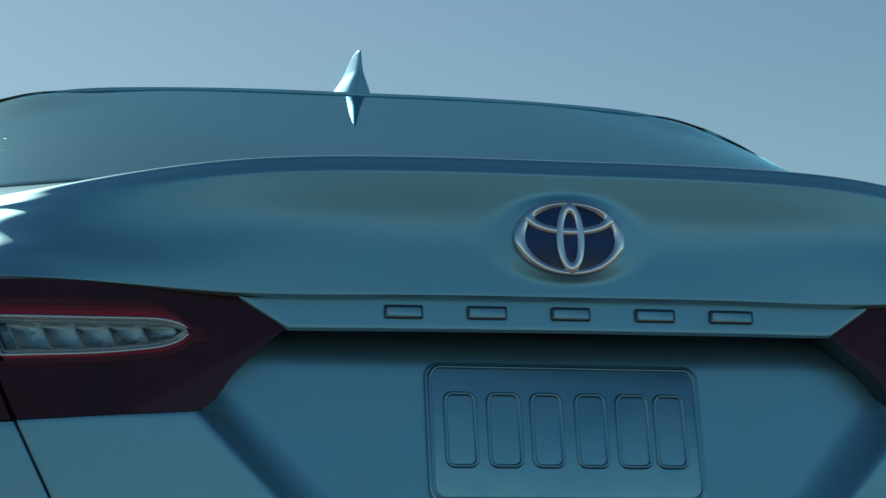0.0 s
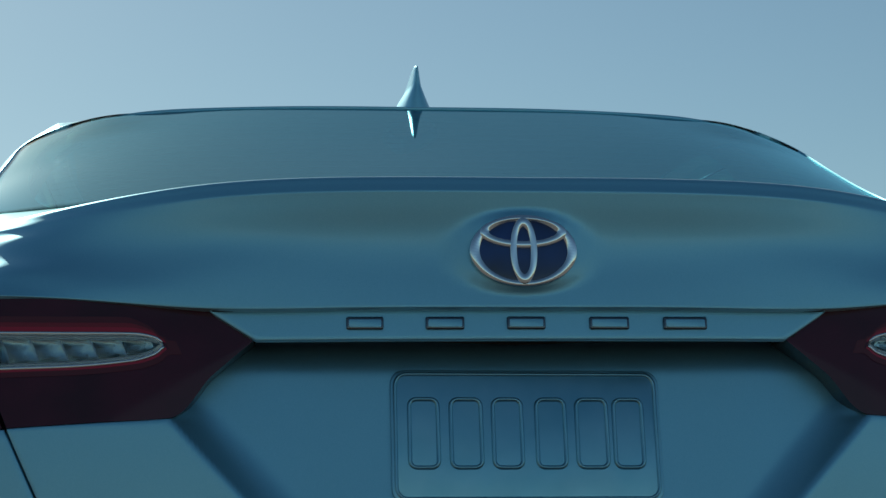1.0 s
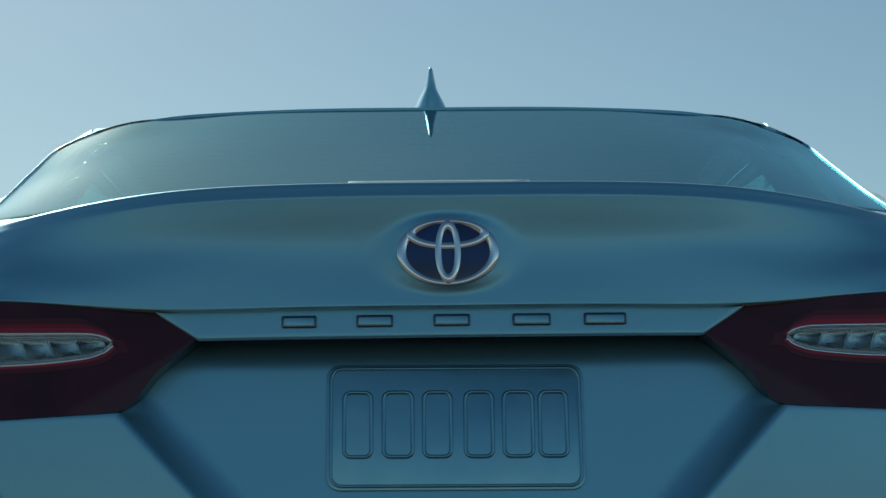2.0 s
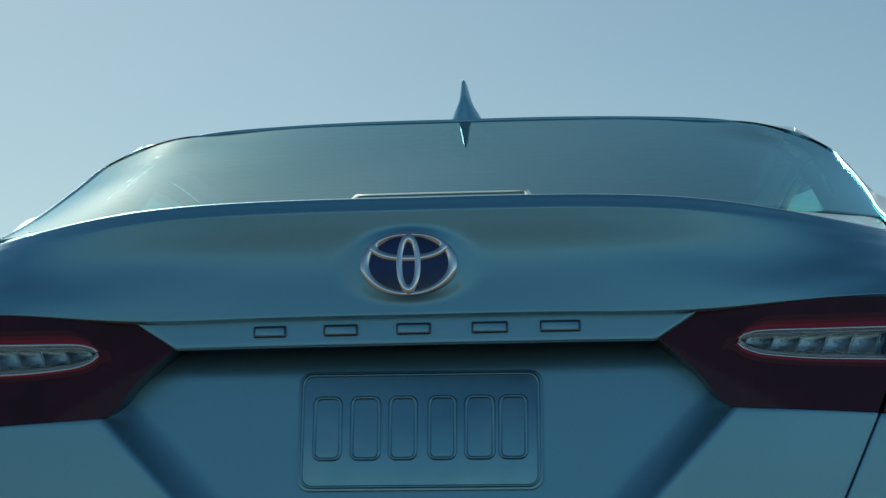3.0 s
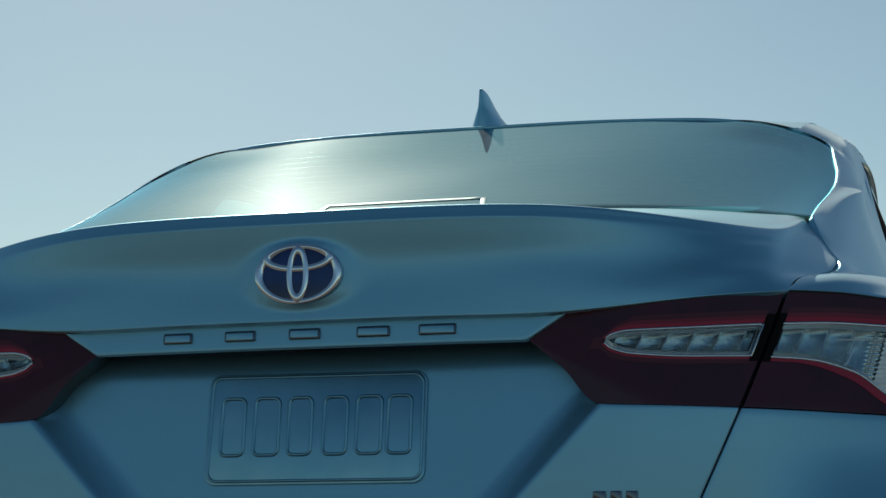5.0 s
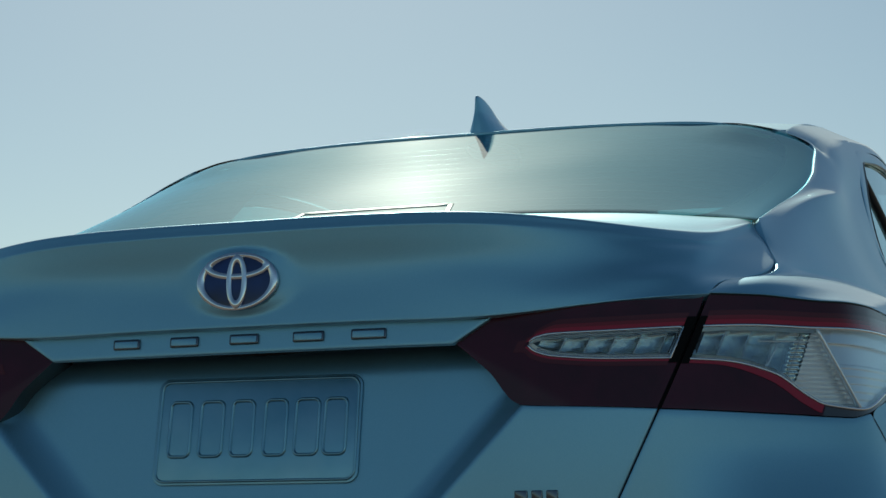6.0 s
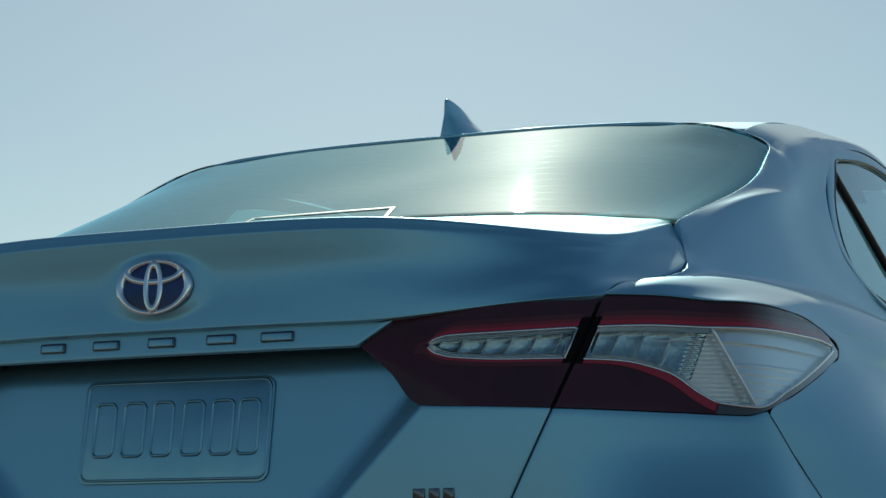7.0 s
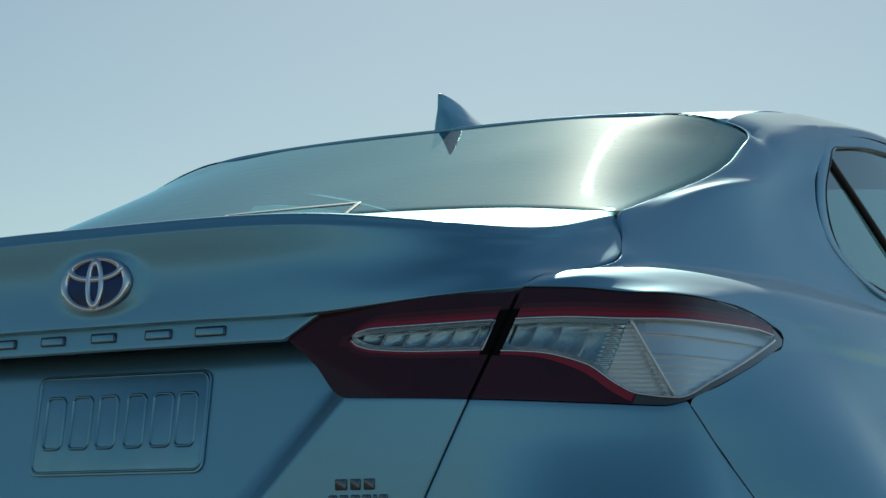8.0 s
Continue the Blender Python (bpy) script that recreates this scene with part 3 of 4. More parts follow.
def arched(name, G, y, parent, label, sgn):
    """A body side with the wheel arch at y cut out of it."""
    h, w = G.shape[:2]
    if (normals(G)[..., 0] * sgn).mean() < 0:
        G = G[:, ::-1]
    mid = (G[:-1, :-1] + G[1:, 1:]) / 2
    keep = np.hypot(mid[..., 1] - y, mid[..., 2] - 0.335) > 0.385
    return mesh_ob(name, G.reshape(-1, 3), [(i * w + j, i * w + j + 1, (i + 1) * w + j + 1, (i + 1) * w + j) for i in range(h - 1) for j in range(w - 1) if keep[i, j]], PAINT, parent, label)


# ---------------------------------------------------------------- tail lamps
def straight(a, b, n=3):
    """Points between two lamp corners that lie on a straight run round the corner of the car."""
    fs = [(k + 1) / (n + 1) for k in range(n)]
    return tuple((float(np.interp(arc_of(a[0]) * (1 - f) + arc_of(b[0]) * f, pl_arc, pl_fine[:, 0])), a[1] * (1 - f) + b[1] * f) for f in fs)


def lamp_line(points):
    """A height over the slanted run of the lamp, from points in x and z."""
    q = [arc_of(x) - SHEAR * (z - 0.87) for x, z in points]
    return curve1(q, [z for x, z in points]), q


LAMP_TOP, q_top = lamp_line(((0.300, 0.894), (0.322, 0.910), (0.349, 0.926), (0.42, 0.935), (0.505, 0.942), (0.633, 0.950), (0.692, 0.949),
                             (0.778, 0.9415), (0.829, 0.9425), (0.850, 0.9405), (0.861, 0.932), (0.868, 0.917), (0.8708, 0.899)))
LAMP_LOW, q_low = lamp_line(((0.300, 0.893), (0.344, 0.855), (0.392, 0.808), (0.47, 0.8045), (0.562, 0.800), (0.72, 0.791), (0.793, 0.787), (0.806, 0.791), *straight((0.806, 0.791), (0.8708, 0.898)), (0.8708, 0.898)))
IN_TOP, q_in = lamp_line(((0.397, 0.889), (0.406, 0.897), (0.430, 0.902), (0.506, 0.904), (0.592, 0.9065)))
IN_LOW, _ = lamp_line(((0.397, 0.888), (0.407, 0.879), (0.431, 0.872), (0.507, 0.8665), (0.580, 0.8655)))
OUT_TOP, q_ot = lamp_line(((0.612, 0.907), (0.686, 0.909), (0.765, 0.9060), (0.835, 0.9085), (0.858, 0.9100), (0.8665, 0.905)))
OUT_LOW, q_ol = lamp_line(((0.606, 0.864), (0.651, 0.861), (0.707, 0.845), (0.747, 0.814), (0.766, 0.803), (0.803, 0.798), *straight((0.803, 0.798), (0.8662, 0.8985)), (0.8662, 0.8985)))
Q_SEAM = arc_of(0.598)


def zone(low, top, q0, q1, n, m, lift=0.0):
    """A patch of the lamp between two height lines, from q0 to q1. lift: metres, or a function of (q, v, z)."""
    G = np.zeros((m, n, 3))
    for i, v in enumerate(np.linspace(0, 1, m)):
        q = np.linspace(q0, q1, n)
        z = low(q) + (top(q) - low(q)) * v
        l = lift(q, v, z) if callable(lift) else lift
        a = q + SHEAR * (z - 0.87)
        G[i] = rear(a, z, l)
    return G


def joined(name, grids, mat, parent, label="", sgn=1):
    verts, faces = [], []
    for G in grids:
        G = mirror(G) if sgn < 0 else G
        N = normals(G)
        if (N.reshape(-1, 3) @ np.array((sgn * 0.3, -1, 0))).mean() < 0:
            G = G[:, ::-1]
        o, (h, w) = len(verts), G.shape[:2]
        verts += list(G.reshape(-1, 3))
        faces += [(o + i * w + j, o + i * w + j + 1, o + (i + 1) * w + j + 1, o + (i + 1) * w + j) for i in range(h - 1) for j in range(w - 1)]
    return mesh_ob(name, verts, faces, mat, parent, label)


def rim_of(low, top, q0, q1, n, inner=0.0, outer=-0.04, fold=None):
    """A wall round a patch, from lift inner to lift outer. fold: how far its lower edge lies back."""
    q = np.linspace(q0, q1, n)
    ring_q = np.concatenate([q, q[::-1]])
    ring_z = np.concatenate([low(q), top(q[::-1])])
    ring_q, ring_z = np.append(ring_q, ring_q[0]), np.append(ring_z, ring_z[0])
    back = np.concatenate([fold(q, 0, low(q)) if fold else q * 0, q * 0, [fold(q[:1], 0, low(q[:1]))[0] if fold else 0]])
    return np.array([rear(ring_q + SHEAR * (ring_z - 0.87), ring_z, l + np.minimum(0, back - min(0, l))* (back < 0) if l > -0.05 else l) for l in (inner, (inner + outer) / 2, outer)])


def facet(q, v, z):
    """The lens folds back along a crease from its tip to its lower edge."""
    a = q + SHEAR * (z - 0.87)
    off = ((a - arc_of(0.300)) * 0.085 + (z - 0.893) * 0.152) / 0.174
    return 0.09 * np.minimum(off, 0) * (q < 0.5)


def cell_hollow(q, v, pitch):
    """The lift of a row of hollow reflector cells, each with a lamp socket's shade at its head and fine flutes."""
    u = 2 * ((q / pitch) % 1.0) - 1
    return -0.020 + 0.008 * u ** 2 + 0.009 * (2 * v - 1) ** 2 * (v < 0.5) + 0.012 * np.clip((v - 0.72) / 0.28, 0, 1) ** 2 + 0.00025 * np.sin(q / pitch * 100)


OUT_END = q_ot[-1] - 0.002
q_diag0, q_diag1 = arc_of(0.765) - SHEAR * (0.905 - 0.87), arc_of(0.804) - SHEAR * (0.802 - 0.87)


def diag(f):
    """The slanted bar between the cells and the clear end of the outer lamp; f from its head to its foot."""
    z = 0.9065 + (0.799 - 0.9065) * f
    return (q_diag0 + (q_diag1 - q_diag0) * f) + SHEAR * (z - 0.87), z


for sgn, flip in PART_SIDES:
    mir = (lambda G: G * np.array((sgn, 1, 1)))
    # the half on the trunk lid
    lamp = new("inner_tail_lamp")
    lamp.parent = car
    tagged(lamp, "dark red tail lamp on the trunk lid with a clear strip")
    tip, w0, w1, q1 = q_low[0] + 0.001, q_in[0] + 0.0015, Q_SEAM - 0.014, Q_SEAM - 0.0028
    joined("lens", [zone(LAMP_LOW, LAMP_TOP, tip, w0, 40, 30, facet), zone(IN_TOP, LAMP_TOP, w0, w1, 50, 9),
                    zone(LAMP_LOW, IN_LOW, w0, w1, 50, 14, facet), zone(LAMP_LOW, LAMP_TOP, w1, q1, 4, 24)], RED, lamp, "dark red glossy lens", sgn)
    joined("housing", [rim_of(LAMP_LOW, LAMP_TOP, tip, q1, 90, 0.0, -0.024, facet), rim_of(LAMP_LOW, LAMP_TOP, tip, q1, 90, -0.024, -0.06)], BLACK, lamp, "", sgn)
    up = lambda q: IN_TOP(q) + 0.002
    up2 = lambda q: IN_TOP(q) + 0.002 + 0.010 * np.clip((q - w0) / 0.05 + 0.5, 0, 1)
    dn = lambda q: IN_LOW(q) - 0.0015
    dn2 = lambda q: IN_LOW(q) - 0.0040
    mid = lambda q: up(q) * 0.5 + up2(q) * 0.5
    up3 = lambda q: up2(q) + 0.007 * np.clip((q - w0) / 0.05 + 0.5, 0, 1)
    dn3 = lambda q: dn2(q) - 0.006
    # glow round the clear strip, painted as bands of fading red
    joined("upper_glow_band", [zone(mid, up2, w0 - 0.004, w1, 50, 4, 0.0008)], RED_MID, lamp, "dimmer band of the painted red glow", sgn)
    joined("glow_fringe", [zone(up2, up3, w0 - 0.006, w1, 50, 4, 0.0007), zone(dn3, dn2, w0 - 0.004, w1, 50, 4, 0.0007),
                           zone(lambda q: dn3(q) + 0 * q, up2, w0 - 0.016, w0 - 0.004, 8, 8, 0.0006)], RED_DIM, lamp, "faint fringe of the painted red glow", sgn)
    joined("bright_glow_band", [zone(up, mid, w0 - 0.004, w1, 50, 4, 0.0008), zone(dn2, dn, w0 - 0.002, w1, 50, 3, 0.0008)], RED_BRIGHT, lamp, "brightest band of the painted red glow round the clear strip", sgn)
    pitch = 0.0335
    bowl = lambda q, v, z: cell_hollow(q - w0 - 0.012, v, pitch)
    joined("reflector", [zone(IN_LOW, IN_TOP, w0, w1, 400, 16, bowl), rim_of(IN_LOW, IN_TOP, w0, w1, 60, -0.001, -0.03)], MIRROR, lamp, "silvered reflector cells", sgn)
    for k in range(1, 6):
        q = w0 + pitch * k + 0.012
        if q < w1 - 0.01:
            zs = np.linspace(IN_LOW(q) + 0.002, IN_TOP(q) - 0.002, 8)
            tube("cell_divider", mir(np.array([rear(q + SHEAR * (z - 0.87), z, -0.007) for z in zs])), 0.0008, SATIN, lamp, "", 6)
    joined("clear_window", [zone(IN_LOW, IN_TOP, w0, w1, 50, 8, 0.0)], CLEAR, lamp, "clear plastic window", sgn).visible_shadow = False
    bez = 0.0066
    slope = lambda q, v, z: -0.007 * v
    slope2 = lambda q, v, z: -0.007 * (1 - v)
    joined("bezel", [zone(IN_LOW, lambda q: np.minimum(IN_LOW(q) + bez, (IN_LOW(q) + IN_TOP(q)) / 2), w0, w1, 60, 5, slope),
                     zone(lambda q: np.maximum(IN_TOP(q) - bez, (IN_LOW(q) + IN_TOP(q)) / 2), IN_TOP, w0, w1, 60, 5, slope2)], BEZEL, lamp, "pale bezel", sgn)
    ring = rim_of(IN_LOW, IN_TOP, w0, w1, 60, 0.0005, 0.0)[0]
    tube("rim", mir(ring[:-1]), 0.0018, CHROME, lamp, "bright rim", 8)
    ring = rim_of(lambda q: IN_LOW(q) + 0.004, lambda q: IN_TOP(q) - 0.004, w0 + 0.014, w1 - 0.004, 60, -0.003, 0.0)[0]
    tube("inner_rim", mir(ring[:-1]), 0.0012, SATIN, lamp, "", 6)

    joined("end_block", [zone(lambda q: IN_LOW(q) - 0.006, lambda q: IN_TOP(q) + 0.014, w1 - 0.001, q1, 8, 16, 0.0012)], FRIT, lamp, "black end block", sgn)

    # the half on the wing
    lamp = new("outer_tail_lamp")
    lamp.parent = car
    tagged(lamp, "red and clear wrap-round tail lamp on the rear wing")
    q0, w0, w1, end = Q_SEAM + 0.0028, Q_SEAM + 0.012, OUT_END, q_top[-1] - 0.0015
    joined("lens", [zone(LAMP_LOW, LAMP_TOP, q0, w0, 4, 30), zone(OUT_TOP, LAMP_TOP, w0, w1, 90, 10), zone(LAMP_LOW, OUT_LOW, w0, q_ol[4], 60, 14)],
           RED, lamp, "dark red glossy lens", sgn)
    joined("lower_rim", [zone(LAMP_LOW, OUT_LOW, q_ol[4], w1, 60, 4, -0.001), zone(LAMP_LOW, LAMP_TOP, w1, end, 8, 8, -0.001)], SMOKE, lamp, "smoked clear edge", sgn)
    joined("housing", [rim_of(LAMP_LOW, LAMP_TOP, q0, end, 120, 0.0, -0.012), rim_of(LAMP_LOW, LAMP_TOP, q0, end, 120, -0.012, -0.04)], BLACK, lamp, "", sgn)
    up = lambda q: OUT_TOP(q) + 0.0025
    up2 = lambda q: np.minimum(OUT_TOP(q) + 0.014, LAMP_TOP(q) - 0.002)
    dn = lambda q: OUT_LOW(q) - 0.0015
    dn2 = lambda q: np.maximum(OUT_LOW(q) - 0.0055 - 0.006 * np.clip((q - 0.65) / 0.1, 0, 1), LAMP_LOW(q) + 0.001)
    mid = lambda q: up(q) * 0.5 + up2(q) * 0.5
    # painted glow over and under the clear part, in stepped reds
    joined("upper_glow_band", [zone(mid, up2, w0, w1 - 0.006, 90, 4, 0.0008)], RED_MID, lamp, "dimmer band of the painted red glow", sgn)
    joined("glow_fringe", [zone(up2, lambda q: np.minimum(up2(q) + 0.007, LAMP_TOP(q) - 0.001), w0, w1 - 0.03, 90, 4, 0.0007)], RED_DIM, lamp, "faint fringe of the painted red glow", sgn)
    joined("bright_glow_band", [zone(up, mid, w0, w1 - 0.006, 90, 4, 0.0008), zone(dn2, dn, w0, q_ol[4] - 0.003, 60, 3, 0.0008)], RED_BRIGHT, lamp, "brightest band of the painted red glow round the clear part", sgn)
    bowl2 = lambda q, v, z: cell_hollow(q - w0, v, 0.036)
    qd = lambda q: np.clip((q - q_diag0 + 0.026) / 0.012, 0, 1)
    fins = lambda q, v, z: -0.016 + 0.0022 * np.sin(z * 1100)
    cells = lambda q, v, z: bowl2(q, v, z) * (1 - qd(q)) + fins(q, v, z) * qd(q)
    joined("reflector", [zone(OUT_LOW, OUT_TOP, w0, q_diag0, 400, 40, cells), rim_of(OUT_LOW, OUT_TOP, w0, w1, 90, -0.001, -0.03)], MIRROR, lamp, "silvered reflector cells", sgn)
    ribs = lambda q, v, z: -0.006 - np.where(z < 0.858, 0.11 * ((z - 0.79) % 0.0105), np.where(z < 0.886, 0.09 * (z - 0.858) + 0.0025, 0.09 * (z - 0.886))) - 0.006 * np.clip(1 - (q - q_diag0) / 0.03, 0, 1)
    bar_q = lambda z: q_diag0 + (q_diag1 - q_diag0) * (0.9065 - z) / (0.9065 - 0.799)
    prisms = lambda q, v, z: np.where(q < bar_q(z), -0.013 + 0.0022 * np.sin(z * 1000), ribs(q, v, z))
    joined("clear_reflector", [zone(OUT_LOW, OUT_TOP, q_diag0, w1, 120, 160, prisms)], CLEAR_BACK, lamp, "bright ribbed reflector behind clear plastic", sgn)
    for k in range(1, 5):
        q = w0 + 0.036 * k
        if q < q_diag0 - 0.01:
            zs = np.linspace(OUT_LOW(q) + 0.002, OUT_TOP(q) - 0.002, 8)
            tube("cell_divider", mir(np.array([rear(q + SHEAR * (z - 0.87), z, -0.007) for z in zs])), 0.0008, SATIN, lamp, "", 6)
    shelf = np.array([rear(q + SHEAR * (0.888 - 0.87), 0.888, -0.006) for q in np.linspace(q_diag0 - 0.075, q_diag0 - 0.004, 10)])
    tube("cell_divider", mir(shelf), 0.0013, CHROME, lamp, "", 6)
    strut = np.array([rear(q_diag0 - 0.045 + SHEAR * (z - 0.87) - (0.888 - z) * 0.15, z, -0.007) for z in np.linspace(0.888, 0.812, 10)])
    tube("cell_divider", mir(strut), 0.0016, CHROME, lamp, "", 6)
    bar = np.array([rear(*diag(f), -0.002) for f in np.linspace(0, 1, 14)])
    tube("slanted_bar", mir(bar), 0.0042, BEZEL, lamp, "pale slanted divider", 8, 0.7)
    joined("clear_window", [zone(OUT_LOW, OUT_TOP, w0, w1, 90, 20, 0.0)], CLEAR, lamp, "clear plastic window", sgn).visible_shadow = False
    joined("bezel", [zone(OUT_LOW, lambda q: OUT_LOW(q) + bez, w0, q_diag0, 60, 5, slope), zone(lambda q: OUT_TOP(q) - bez, OUT_TOP, w0, q_diag0, 60, 5, slope2)], BEZEL, lamp, "pale bezel", sgn)
    ring = rim_of(OUT_LOW, OUT_TOP, w0, w1, 90, 0.0005, 0.0)[0]
    tube("rim", mir(ring[:-1]), 0.0020, CHROME, lamp, "bright rim", 8)

    joined("end_block", [zone(lambda q: OUT_LOW(q) - 0.006, lambda q: OUT_TOP(q) + 0.014, q0, w0 + 0.001, 8, 16, 0.0012)], FRIT, lamp, "black end block", sgn)

    qs = np.linspace(q0 + 0.002, end - 0.007, 70)
    tube("lamp_gasket", mir(rear(qs + SHEAR * (LAMP_TOP(qs) + 0.0006 - 0.87), LAMP_TOP(qs) + 0.0006, -0.0008)), 0.0016, GAP, lamp, "thin dark gasket", 6)

    # black filler in the gap between the halves
    zs = np.linspace(0.50, 0.944, 20)
    fill = np.array([[rear(seam(z) + o, z, -0.014) for o in (-0.02, 0, 0.02)] for z in zs])
    panel("gap_seal", fill * np.array((sgn, 1, 1)), GAP, car, "", 0.0, (0, -1, 0))
    backing = np.array([[rear(a, z, -0.024) for a in np.linspace(arc_of(0.72), arc_of(0.868) + 0.14, 40)] for z in np.linspace(0.74, 0.938, 12)])
    panel("lamp_backing", backing * np.array((sgn, 1, 1)), GAP, car, "", 0.0, (sgn, -1, 0))
    line = [rear(seam(0.94), 0.94, -0.014), (0.636, 0.055, 0.950), (0.657, 0.138, 0.972), (0.687, 0.272, 1.006), (0.665, 0.335, 1.044), (0.638, 0.388, 1.086)]
    tube("lid_gasket", fair(line, 40) * np.array((sgn, 1, 1)), 0.007, GAP, car, "", 8)

    # ------------------------------------------------------------ bumper corner and lower wing
    def a_shut(z):
        return arc_of(0.813) + (0.79 - z) * 0.75
    zt = np.linspace(0, 1, 50)
    bump = np.zeros((50, 60, 3))
    for i, v in enumerate(zt):
        for j, s in enumerate(np.linspace(0, 1, 60)):
            z = 0.30 + (0.785 - 0.30) * v
            for _ in range(3):
                a = (seam(z) + 0.0028) * (1 - s) + (a_shut(z) - 0.001) * s
                z = 0.30 + (min(float(LAMP_LOW(a - SHEAR * (z - 0.87))), 0.805 - 0.0105 * min(1, max(0, (a - arc_of(0.70)) / 0.12))) - 0.0025 - 0.30) * v
            bump[i, j] = rear(a, z)
    panel("rear_bumper", sided(bump, flip), PAINT, car, "silver rear bumper corner", 0.016, (0, -1, 0))
    shut = np.array([rear(a_shut(z), z, -0.0006) for z in np.linspace(0.786, 0.45, 40)])
    tube("bumper_seam", shut * np.array((sgn, 1, 1)), 0.0013, GAP, car, "thin dark seam beside the bumper", 6)
    rows = []
    for z, a0 in ((0.30, a_shut(0.30)), (0.50, a_shut(0.50)), (0.57, a_shut(0.57)), (0.64, a_shut(0.64)), (0.69, a_shut(0.69)), (0.74, a_shut(0.74)), (0.788, a_shut(0.788)),
                  (0.81, None), (0.835, None), (0.86, None), (0.88, None), (0.891, None)):
        if a0 is None:
            qs = np.linspace(q_low[-5], q_low[-1], 200)
            k = int(np.argmin(np.abs(LAMP_LOW(qs) - z)))
            a0 = qs[k] + SHEAR * (z - 0.87) + 0.001
        start = rear(a0 + 0.001, z)
        o = 0.14 * min(0.2, max(0, 0.8 - z)) + 0.13 * (0.893 - max(0.6, min(z, 0.893)))
        a2 = arc_of(0.877)
        flare = 0.24 * (0.893 - max(0.62, min(z, 0.893)))
        o += flare
        rows.append([tuple(start), tuple(rear((a0 + a2) / 2, z, flare * 0.5)), tuple(rear(a2, z, flare)), (0.889 + o, 0.78, z), (0.905 + o, 1.10, z), (0.916 + o, 1.60, z), (0.918 + o, 2.20, z)])
    foot = sh[0][np.argsort(sh[0][:, 1])]

    def on_foot(y, down=0.0):
        return np.array((np.interp(y, foot[:, 1], foot[:, 0]), y, np.interp(y, foot[:, 1], foot[:, 2]) - down))
    for z, x0 in ((0.908, 0.8700), (0.923, 0.8660)):
        ends = [rear(a, z) for a in (arc_of(x0) + 0.003, arc_of(0.873), arc_of(0.877))]
        f = (z - 0.891) / (0.937 - 0.891)
        tail = [np.array((on_foot(y)[0] * f + xx * (1 - f) + 0.0008, y, z + (on_foot(y)[2] - 0.937) * f)) for y, xx in ((0.78, 0.8915), (1.10, 0.9075), (1.60, 0.9185), (2.20, 0.9205))]
        rows.append([tuple(p) for p in ends + tail])
    rows.append([tuple(on_foot(y)) for y in (float(B0[3][1]) + 0.002, 0.47, 0.53, 0.78, 1.10, 1.60, 2.20)])
    low = sheet(rows, 70, 6)
    # painted flange behind the fold between shoulder and lower wing
    ys = np.linspace(float(B0[3][1]) + 0.02, 2.15, 80)
    lip = np.array([[on_foot(y) + np.array((-i, 0, d)) for y in ys] for d, i in ((-0.010, 0.0035), (-0.003, 0.0028), (0.003, 0.0032), (0.010, 0.007))])
    panel("wing_flange", sided(lip, flip), PAINT, car, "", 0.0, (sgn, 0, 0))
    # open the wheel arch
    arched("lower_wing", sided(low, flip), 1.02, car, "silver lower rear wing", sgn)

mid_b = np.array([[rear(s * (seam(z) + 0.004), z) for s in np.linspace(-1, 1, 61)] for z in np.linspace(0.30, 0.514, 16)])
panel("rear_bumper", mid_b, PAINT, car, "silver middle of the rear bumper", 0.016, (0, -1, 0))

# ---------------------------------------------------------------- roof, doors, glass and the closed front
roof_rows = []
for y, zc, edge_x, drop in ((1.0, None, None, None), (1.12, 1.4235, 0.602, 0.039), (1.22, 1.4385, 0.6115, 0.0270), (1.45, 1.474, 0.623, 0.0220), (1.8, 1.510, 0.641, 0.020), (2.2, 1.528, 0.657, 0.020), (2.55, 1.520, 0.637, 0.030)):
    if zc is None:
        roof_rows.append([(x, g_top_y(x) + 0.002, float(glass(np.array([x]), 1.0)[0, 2]) + 0.0045 - 0.0025 * max(0, (abs(x) - 0.36) / 0.22)) for x in (-0.2, 0, 0.2, 0.36, 0.48, 0.579)])
    else:
        roof_rows.append([(f * edge_x, y, zc - drop * abs(f) ** 2.6) for f in (-0.36, 0, 0.36, 0.64, 0.84, 1.0)])
rf = sheet(roof_rows, 51, 10)[:, 10:]
rf[:, 0, 0] = 0
roof = panel("roof", whole(rf), PAINT, car, "silver roof skin", 0.005, (0, 0, 1))
liner = whole(rf)[::3, ::3] * np.array((0.97, 1, 1))
liner[..., 2] -= np.interp(liner[..., 1], (1.06, 1.16, 1.4), (0.010, 0.022, 0.035))
panel("headliner", liner, LINER, roof, "grey cloth headliner", 0.0, (0, 0, -1))

